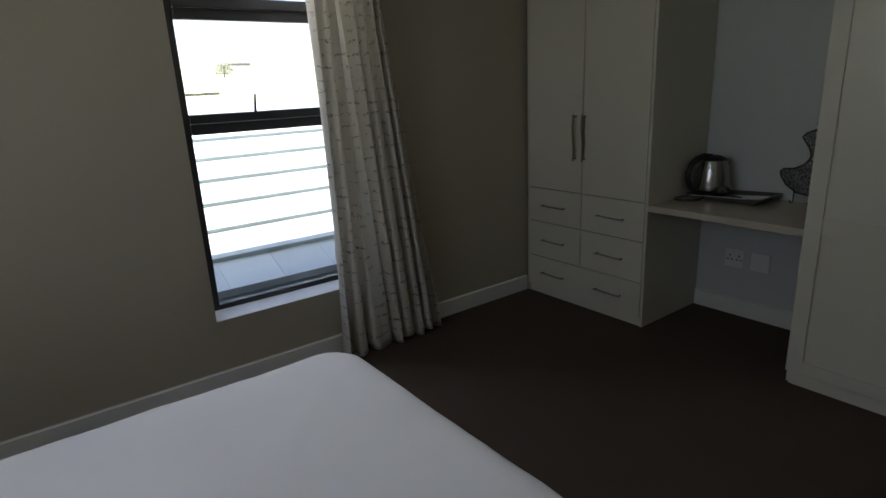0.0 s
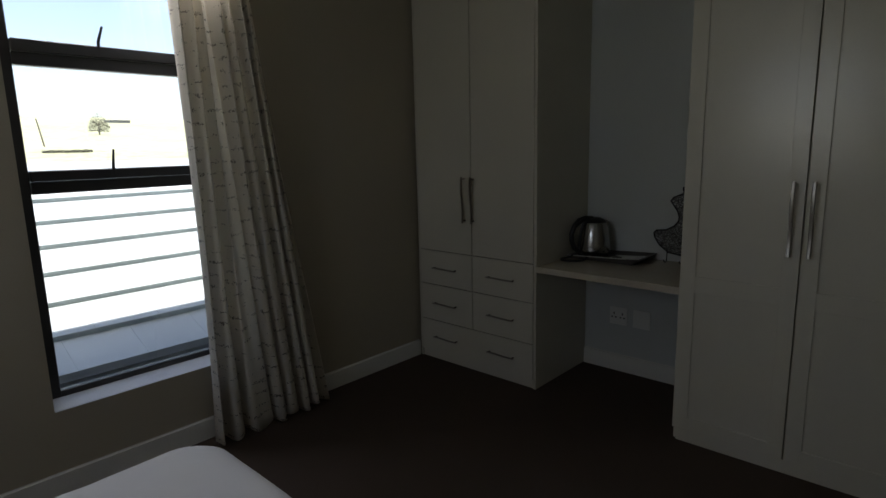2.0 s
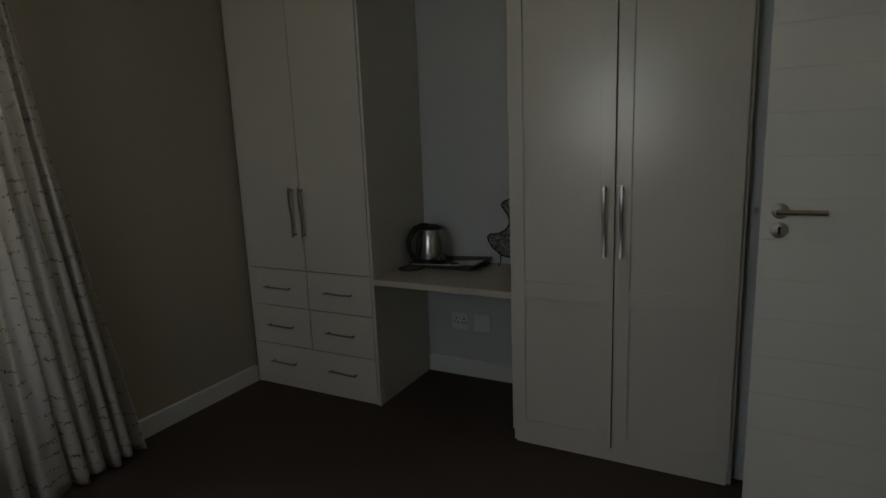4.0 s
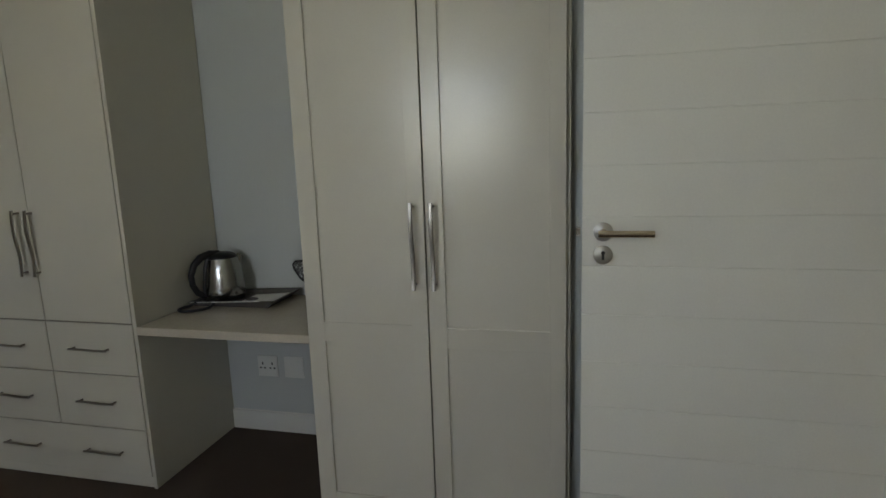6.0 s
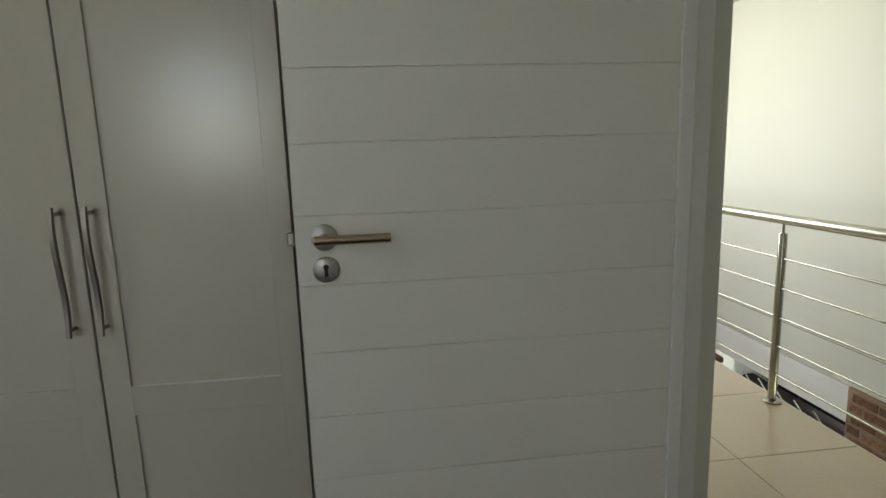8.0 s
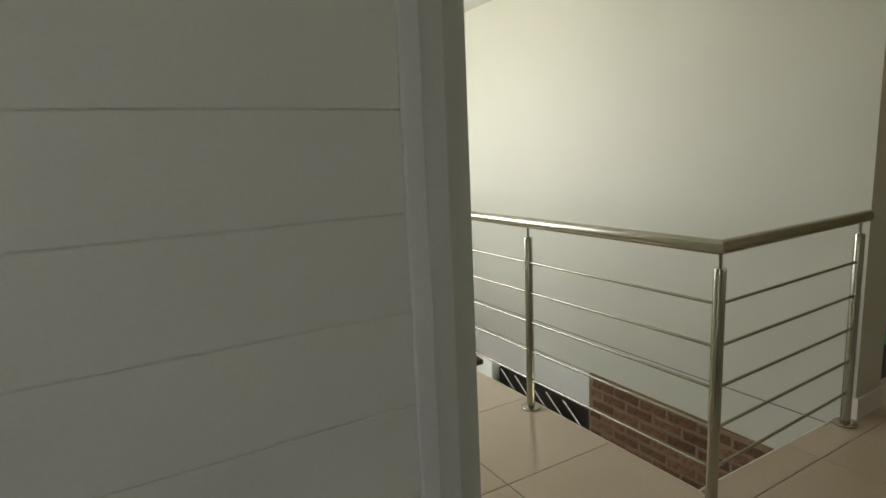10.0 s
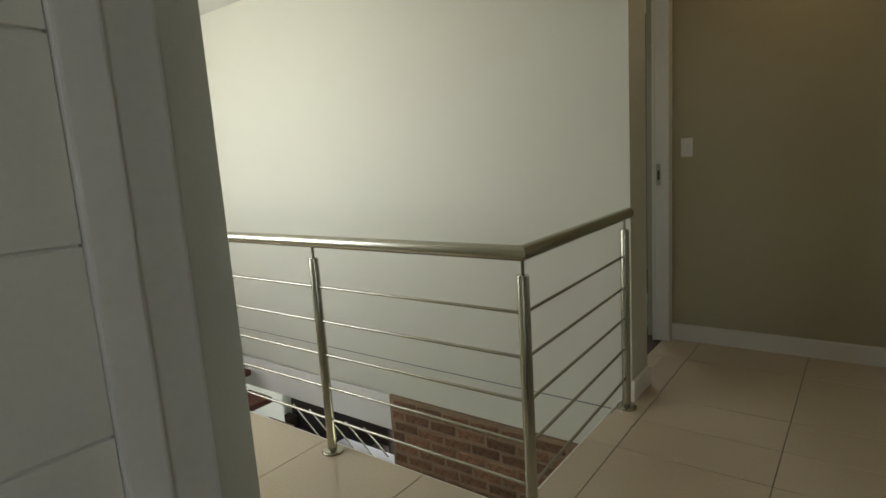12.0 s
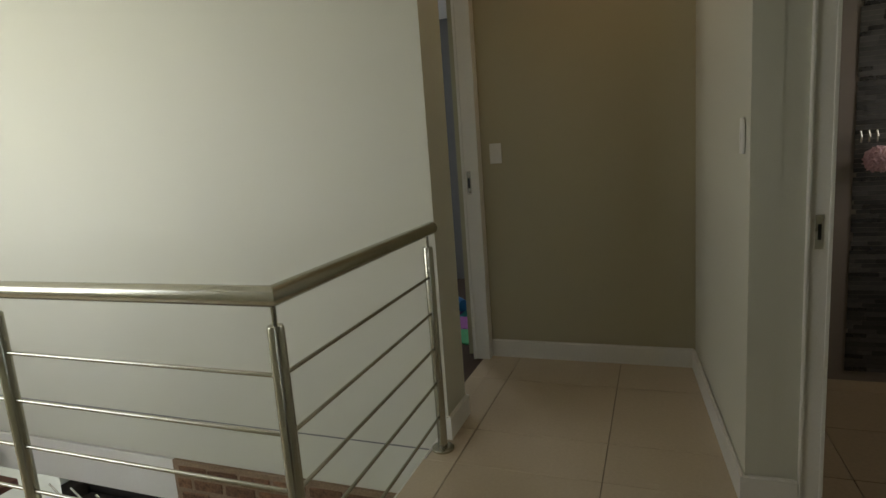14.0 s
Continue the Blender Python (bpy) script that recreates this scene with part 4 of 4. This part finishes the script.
def post(parent, x, y):
    bm = bmesh.new()
    lathe(bm, [(0.050, 0.0), (0.050, 0.008), (0.046, 0.012), (0.024, 0.014)], (x, y, 0), 28)
    f = bm
    p = bmesh.new()
    lathe(p, [(0.0212, 0.012), (0.0212, 0.911), (0.0185, 0.918), (0.008, 0.919)], (x, y, 0), 20)
    ob = part("post", p, M_RAIL, parent, "satin steel post", smooth=True)
    part("flange", f, M_RAIL, ob, "round floor flange", smooth=True)
    q = bmesh.new()
    tube(q, [(x, y, 0.912), (x, y, RZ - 0.02)], 0.0065, 10)
    part("pin", q, M_RAIL, ob, smooth=True)


def balustrade():
    b = thing("balustrade", (RX, RY, 0), "satin stainless steel balustrade with five horizontal rods", "balustrade")
    for x, y in ((RX, RY), (RX, 1.160), (RX, 2.220), (RX, 3.28), (RX, 4.10), (EX, EY)):
        post(b, x, y)
    bm = bmesh.new()
    tube(bm, [(RX, 4.14, RZ), (RX, RY, RZ)], 0.0265, 22)
    for v in bm.verts:
        if v.co.y < RY + 0.01:
            v.co.y = RY + (v.co.x - RX)
    part("handrail", bm, M_RAIL, b, "round steel handrail", smooth=True)
    bm = bmesh.new()
    tube(bm, [(RX, RY, RZ), (6.215, RY + (6.215 - RX) * (EY - RY) / (EX - RX), RZ)], 0.0265, 22)
    for v in bm.verts:
        if v.co.x < RX + 0.01:
            v.co.x = RX + (v.co.y - RY) + 0.0006
    part("handrail", bm, M_RAIL, b, "round steel handrail", smooth=True)
    for z in WIRES:
        bm = bmesh.new()
        tube(bm, [(RX, 4.10, z), (RX, RY, z)], 0.0062, 10)
        part("rod", bm, M_RAIL, b, smooth=True)
        bm = bmesh.new()
        tube(bm, [(RX, RY, z), (EX, EY, z)], 0.0062, 10)
        part("rod", bm, M_RAIL, b, smooth=True)


balustrade()


# Unseen downlight, assumed from the end wall's warm glow and added to light it.
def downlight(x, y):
    d = thing("downlight", (x, y, CEIL - 0.012), "assumed recessed ceiling downlight with a white ring, out of view, added to warm the passage", "downlight")
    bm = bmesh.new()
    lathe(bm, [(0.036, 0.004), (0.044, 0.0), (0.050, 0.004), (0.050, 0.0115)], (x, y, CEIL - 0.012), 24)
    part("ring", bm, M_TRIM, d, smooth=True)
    lamp = new("passage_fill_lamp", bpy.data.lights.new("passage_fill_lamp", "AREA"))
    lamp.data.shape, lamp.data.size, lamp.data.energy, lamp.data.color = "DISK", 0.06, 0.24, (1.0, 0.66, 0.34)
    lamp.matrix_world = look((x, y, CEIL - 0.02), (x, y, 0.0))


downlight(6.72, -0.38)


# ---- stairs ----
def stairs():
    s = thing("staircase", (5.7, 2.2, LOW), "open-riser staircase with red-brown hardwood treads", "staircase")
    me = mesh_of("tread", boxes((-0.44, 0.44, -0.165, 0.165, -0.05, 0.0), bevel=0.008, seg=2), M_TREAD)
    rise, going = 0.193, 0.262
    for i in range(15):
        piece("tread", me, (5.70, 4.12 - going * i, -0.004 - rise * i if i else -0.012), s)
    for x in (5.42, 5.98):
        bm = bmesh.new()
        dz, dy = -rise * 14.6, -going * 14.6
        q = [(4.20, -0.09), (4.20, -0.24), (4.20 + dy, -0.24 + dz), (4.20 + dy, -0.09 + dz)]
        a = [bm.verts.new((x - 0.02, y, z)) for y, z in q]
        c = [bm.verts.new((x + 0.02, y, z)) for y, z in q]
        bm.faces.new(a)
        bm.faces.new(c[::-1])
        for k in range(4):
            bm.faces.new((a[k], c[k], c[(k + 1) % 4], a[(k + 1) % 4]))
        part("stringer", bm, M_SILL, s, "pale steel stringer")
    r = thing("stair_railing", (5.22, 2.2, LOW), "sloping stainless steel stair railing", "railing")
    k = rise / going
    for h, rad in ((0.96, 0.0235), (0.78, 0.0062), (0.63, 0.0062), (0.48, 0.0062), (0.33, 0.0062), (0.18, 0.0062)):
        bm = bmesh.new()
        tube(bm, [(5.235, 3.95, h - 0.10), (5.235, 0.45, h - 0.10 - k * 3.5)], rad, 14)
        part("handrail" if h > 0.9 else "rod", bm, M_RAIL, r, smooth=True)
    for h in (0.78, 0.63, 0.48, 0.33, 0.18):
        a, b = 3.3, 1.93
        while h - 0.10 - k * (3.95 - a) > -0.63:
            a -= 0.02
        bm = bmesh.new()
        tube(bm, [(6.205, a, h - 0.10 - k * (3.95 - a)), (6.205, b, h - 0.10 - k * (3.95 - b))], 0.0062, 10)
        part("rod", bm, M_RAIL, r, smooth=True)
    for y in (3.9, 2.85, 1.8, 0.75):
        z = -0.10 - k * (3.95 - y)
        bm = bmesh.new()
        tube(bm, [(5.235, y, z - 0.10), (5.235, y, z + 0.94)], 0.019, 14)
        part("post", bm, M_RAIL, r, smooth=True)


stairs()


# ---- living room below ----
def sofa(x, y, z, M_SOFA, label):
    s = thing("sofa", (x, y, z), label, "sofa")
    part("base", boxes((x - 0.45, x + 0.45, y - 1.0, y + 1.0, z + 0.06, z + 0.30), bevel=0.03, seg=3), M_SOFA, s, smooth=True)
    part("backrest", boxes((x + 0.24, x + 0.46, y - 1.0, y + 1.0, z + 0.30, z + 0.85), bevel=0.07, seg=4), M_SOFA, s, smooth=True)
    for k in (-1, 1):
        part("armrest", boxes((x - 0.45, x + 0.23, y + k * 0.90 - 0.11, y + k * 0.90 + 0.11, z + 0.30, z + 0.62), bevel=0.05, seg=4), M_SOFA, s, smooth=True)
        part("seat_cushion", boxes((x - 0.44, x + 0.22, y + k * 0.39 - 0.38, y + k * 0.39 + 0.38, z + 0.301, z + 0.46), bevel=0.045, seg=4), M_SOFA, s, smooth=True)


sofa(7.45, 3.35, LOW, M_SOFA, "pale grey upholstered sofa in the room below")
sofa(8.1, 5.0, LOW, M_DARKC, "dark brown upholstered sofa in the room below")


def drape(x, y0, y1, z0, z1):
    bm = bmesh.new()
    g = {}
    for i in range(61):
        for j in range(9):
            u = i / 60
            g[i, j] = bm.verts.new((x + 0.035 * math.sin(u * 44 + 0.4 * j / 8), y0 + u * (y1 - y0), z0 + (z1 - z0) * j / 8))
    for i in range(60):
        for j in range(8):
            bm.faces.new((g[i, j], g[i + 1, j], g[i + 1, j + 1], g[i, j + 1]))
    ob = solid("drape", bm, M_DARKC, "dark brown drape in the room below", "curtain", smooth=True)
    m = ob.modifiers.new("thick", "SOLIDIFY")
    m.thickness = 0.006


drape(8.9, 4.4, 5.9, LOW + 0.005, -0.4)
drape(8.9, 1.2, 2.0, LOW + 0.005, -0.4)


# ---- nursery things ----
def foam_tile(x, y, mat):
    bm = bmesh.new()
    box(bm, x, x + 0.29, y, y + 0.29, 0.0, 0.010, bevel=0.002)
    for k in range(6):
        box(bm, x + 0.012 + k * 0.048, x + 0.036 + k * 0.048, y - 0.014, y - 0.0002, 0.0, 0.010)
        box(bm, x - 0.014, x - 0.0002, y + 0.012 + k * 0.048, y + 0.036 + k * 0.048, 0.0, 0.010)
    solid("foam_mat_tile", bm, mat, "bright interlocking foam play mat tile on carpet", "play mat", group="foam play mat")


for i in range(3):
    for j in range(3):
        foam_tile(7.50 + i * 0.31, 0.46 + j * 0.31, (M_GREEN, M_VIOLET, M_TEAL)[(i + 2 * j) % 3])
bm = bmesh.new()
tube(bm, [(8.20, 0.74, 0.07), (8.24, 0.80, 0.075), (8.30, 0.90, 0.07), (8.33, 0.98, 0.06)], [0.05, 0.06, 0.06, 0.045], 16)
solid("toy_roller", bm, M_BLUE, "glossy blue plastic toy lying on the floor", "toy", smooth=True)
bm = bmesh.new()
lathe(bm, [(0.05, 0.0), (0.065, 0.02), (0.06, 0.13), (0.045, 0.19), (0.02, 0.2)], (8.42, 0.93, 0.0), 20)
solid("toy_cup", bm, M_YELL, "yellow plastic stacking toy on the floor", "toy", smooth=True)

# ---- bathroom things ----
hk = thing("hook_rail", (7.25, -1.69, 1.2), "chrome hooks on the strip-tiled wall", "hook rail")
for i in range(3):
    y = -1.655 - i * 0.032
    bm = bmesh.new()
    tube(bm, [(7.262, y, 1.26), (7.235, y, 1.26), (7.222, y, 1.235), (7.228, y, 1.212), (7.242, y, 1.216)], 0.005, 8)
    part("hook", bm, M_STEEL, hk, "chrome hook", smooth=True)
bm = bmesh.new()
bmesh.ops.create_icosphere(bm, subdivisions=4, radius=0.075)
for v in bm.verts:
    n_ = v.co.normalized()
    v.co = Vector((7.172, -1.715, 1.13)) + n_ * (0.058 + 0.018 * noise.noise(n_ * 9))
solid("bath_puff", bm, M_PINK, "pink net bath puff hanging from a hook", "bath puff", smooth=True)

# ---- outside the bedroom window: a tiled roof, a field, a far tree ----
roof = thing("roof_outside", (-1.3, -1.7, 0.3), "grey flat-tiled roof rising beyond the window", "roof", kind="structure")
SL = 0.505
bm = bmesh.new()
rx0, rz0, rx1 = -0.405, 0.385, -2.30
q = [(rx0, rz0 - 0.06), (rx1, rz0 - 0.06 + SL * (rx0 - rx1)), (rx1 - 4.0, rz0 - 0.06 + SL * (rx0 - rx1) - 2.2), (rx1 - 4.0, -3.0), (rx0, -3.0)]
a = [bm.verts.new((x, -8.0, z)) for x, z in q]
c = [bm.verts.new((x, 5.0, z)) for x, z in q]
bm.faces.new(a)
bm.faces.new(c[::-1])
for k in range(5):
    bm.faces.new((a[k], c[k], c[(k + 1) % 5], a[(k + 1) % 5]))
part("roof_body", bm, M_ROOF, roof)
part("gutter_flashing", boxes((-0.56, -0.281, -8.0, 5.0, 0.28, 0.315), bevel=0.004), M_RIDGE, roof, "dull grey valley flashing")
slope = math.atan(SL)
bm = boxes((-0.30, 0.012, -0.1657, 0.1657, 0.0, 0.052), bevel=0.0012)
rot = Matrix.Rotation(slope, 4, "Y")
bmesh.ops.transform(bm, matrix=Matrix.Rotation(-0.105, 4, "Y"), verts=bm.verts)
bmesh.ops.transform(bm, matrix=rot, verts=bm.verts)
tile_mesh = mesh_of("roof_tile", bm, M_ROOF)
STEP = 0.252
for k in range(8):
    for n in range(13):
        y = -3.5 + n * 0.332 + (0.166 if k % 2 else 0.0)
        piece("roof_tile", tile_mesh, (rx0 - k * STEP, y, rz0 + SL * k * STEP - 0.02), roof)


def hill(x):
    """The height of the field: level near the house, then a long rise."""
    d = max(0.0, -x - 25.0)
    return -3.4 + 0.080 * d * (1 - math.exp(-d / 25.0)) if d < 300 else -3.4 + 0.080 * 300


bm = bmesh.new()
cols = [60, 0, -15, -25] + [-25 - 15 * i for i in range(1, 23)] + [-400, -2500]
prev = None
for x in cols:
    row = [bm.verts.new((x, y, hill(x) + (0.5 * noise.noise(Vector((x * 0.02, y * 0.02, 0))) if x < -30 else 0))) for y in range(-1500, 1501, 60)]
    if prev:
        for k in range(len(row) - 1):
            bm.faces.new((prev[k], prev[k + 1], row[k + 1], row[k]))
    prev = row
solid("ground", bm, M_GRASS, "pale sunlit field rising to the horizon", "field", kind="structure", smooth=True)


def far_tree(x, y, h, seed, gz):
    rnd = random.Random(seed)
    t = thing("tree", (x, y, gz), "small bare grey-green tree far out in the field", "tree")
    bm = bmesh.new()
    tube(bm, [(x, y, gz - 0.05), (x + 0.1, y, gz + 0.25 * h), (x, y + 0.1, gz + 0.55 * h)], [0.035 * h, 0.026 * h, 0.012 * h], 8)
    for i in range(9):
        a, z0 = rnd.uniform(0, 6.28), gz + h * rnd.uniform(0.2, 0.5)
        l = h * rnd.uniform(0.22, 0.42)
        tube(bm, [(x, y, z0), (x + l * 0.5 * math.cos(a), y + l * 0.5 * math.sin(a), z0 + 0.35 * l), (x + l * math.cos(a), y + l * math.sin(a), z0 + 0.9 * l)], [0.012 * h, 0.008 * h, 0.003 * h], 6)
    part("trunk", bm, M_BARK, t, smooth=True)
    bm = bmesh.new()
    for i in range(1700):
        a, r = rnd.uniform(0, 6.28), h * 0.42 * math.sqrt(rnd.random())
        z = gz + h * (0.12 + 0.8 * rnd.random() * (1 - (r / (0.5 * h)) ** 2))
        c = Vector((x + r * math.cos(a), y + r * math.sin(a), z))
        s = h * rnd.uniform(0.015, 0.04)
        vs = [bm.verts.new(c + Vector((rnd.uniform(-1, 1), rnd.uniform(-1, 1), rnd.uniform(-1, 1))) * s) for _ in range(3)]
        bm.faces.new(vs)
    part("crown", bm, M_LEAF, t)


far_tree(-147.2, 42.9, 5.4, 3, hill(-147.2))


def farm_shed(x, y):
    z = hill(x)
    s = thing("farm_shed", (x, y, z), "long low farm shed far out on the field", "shed")
    part("wall", boxes((x - 3, x + 3, y - 3.6, y + 3.6, z - 0.5, z + 0.8)), M_RIDGE, s)
    part("roof", boxes((x - 3.4, x + 3.4, y - 3.9, y + 3.9, z + 0.81, z + 1.05), bevel=0.06), M_SHEET, s)


farm_shed(-237.2, 76.8)
bm = bmesh.new()
px_, py_ = -109.2, 23.0
tube(bm, [(px_, py_, hill(px_) - 0.2), (px_, py_ - 0.7, hill(px_) + 4.5)], [0.14, 0.10], 8)
solid("pole", bm, M_BARK, "leaning wooden pole in the field", "pole", smooth=True)


def scrub(x, y0, y1):
    """A low ragged line of dry scrub across the field."""
    rnd = random.Random(5)
    bm = bmesh.new()
    for i in range(1400):
        y = rnd.uniform(y0, y1)
        top = 0.35 + 0.45 * abs(noise.noise(Vector((y * 0.9, 3.1, 0))))
        c = Vector((x + rnd.uniform(-0.5, 0.5), y, hill(x) + top * rnd.random()))
        bm.faces.new([bm.verts.new(c + Vector((rnd.uniform(-1, 1), rnd.uniform(-1, 1), rnd.uniform(-1, 1))) * 0.13) for _ in range(3)])
    solid("scrub", bm, M_LEAF, "low line of dry scrub across the field", "scrub", kind="stuff")


scrub(-96.0, 19.6, 26.0)


# ---- floor tiles of the landing, bathroom tiles, bricks ----
def floor_tiles(parent, mat, x_line, y_line, pitch, rects, top, joint=0.0035):
    """Square tiles on a grid, cut where a rectangle of floor ends."""
    whole = {}
    for rx0_, rx1_, ry0_, ry1_ in rects:
        i0 = math.floor((rx0_ - x_line) / pitch)
        i1 = math.ceil((rx1_ - x_line) / pitch)
        j0 = math.floor((ry0_ - y_line) / pitch)
        j1 = math.ceil((ry1_ - y_line) / pitch)
        for i in range(i0, i1):
            for j in range(j0, j1):
                a, b = max(rx0_, x_line + i * pitch + joint / 2), min(rx1_, x_line + (i + 1) * pitch - joint / 2)
                c, d = max(ry0_, y_line + j * pitch + joint / 2), min(ry1_, y_line + (j + 1) * pitch - joint / 2)
                if b - a < 0.012 or d - c < 0.012:
                    continue
                key = (round(b - a, 4), round(d - c, 4))
                if key not in whole:
                    w, h = key
                    whole[key] = mesh_of("tile", boxes((-w / 2, w / 2, -h / 2, h / 2, -0.009, 0.0), bevel=0.0012), mat)
                piece("tile", whole[key], ((a + b) / 2, (c + d) / 2, top), parent)


floor_tiles(floor_landing, M_TILE, 5.75, 0.065, 0.605, ((3.715, 5.131, -2.6, 4.9), (5.1325, 6.05, -2.6, 0.21), (6.0515, 7.33, -1.06, 0.20), (6.501, 7.33, 0.20, 0.294), (5.1325, 7.33, 4.30, 4.9)), 0.0)
floor_tiles(floor_bath, M_BFLOOR, 6.284, -1.42, 0.42, ((6.06, 7.27, -2.6, -1.08),), 0.0)

rb = random.Random(11)
MZ, row_i = 0.03, 0
mos = {}
while MZ < 2.3:
    h = 0.0225
    y = -2.30 - rb.uniform(0, 0.06)
    while y < -1.66:
        w = rb.choice((0.06, 0.09, 0.12, 0.15))
        e = min(y + w, -1.64)
        if e - y > 0.01:
            key = round(e - y, 3)
            if key not in mos:
                mos[key] = mesh_of("strip_tile", boxes((-0.006, 0.0, -key / 2 + 0.001, key / 2 - 0.001, -h / 2 + 0.001, h / 2 - 0.001)), M_MOSAIC)
            if 0.03 < MZ < 2.0:
                piece("strip_tile", mos[key], (7.27 - 0.0005 * rb.random(), (y + e) / 2, MZ + h / 2), bath_wall)
        y += w
    MZ += h

bl, bh, bj = 0.203, 0.060, 0.020
variants = []
for i in range(7):
    bm = boxes((-0.012, 0.0, -bl / 2, bl / 2, -bh / 2, bh / 2), bevel=0.006)
    for v in bm.verts:
        v.co += Vector((rb.uniform(-0.002, 0.001), rb.uniform(-0.006, 0.006), rb.uniform(-0.005, 0.005)))
    variants.append(mesh_of("brick", bm, M_BRICK))
half = mesh_of("brick", boxes((-0.012, 0.0, -0.05, 0.05, -bh / 2, bh / 2), bevel=0.004), M_BRICK)
k = 0
while k < 21:
    z = -0.345 - bj - bh / 2 - k * (bh + bj)
    y = 0.21 + (0.0 if k % 2 else -(bl + bj) / 2)
    while y < 1.89:
        a, b = max(y, 0.21), min(y + bl, 1.893)
        if b - a > 0.18:
            piece("brick", rb.choice(variants), (6.242 + rb.uniform(-0.002, 0.001), (a + b) / 2 + rb.uniform(-0.005, 0.005), z + rb.uniform(-0.004, 0.004)), brick_wall)
        elif b - a > 0.07:
            piece("brick", half, (6.242 + rb.uniform(-0.002, 0.001), (a + b) / 2 + rb.uniform(-0.005, 0.005), z + rb.uniform(-0.004, 0.004)), brick_wall)
        y += bl + bj
    k += 1
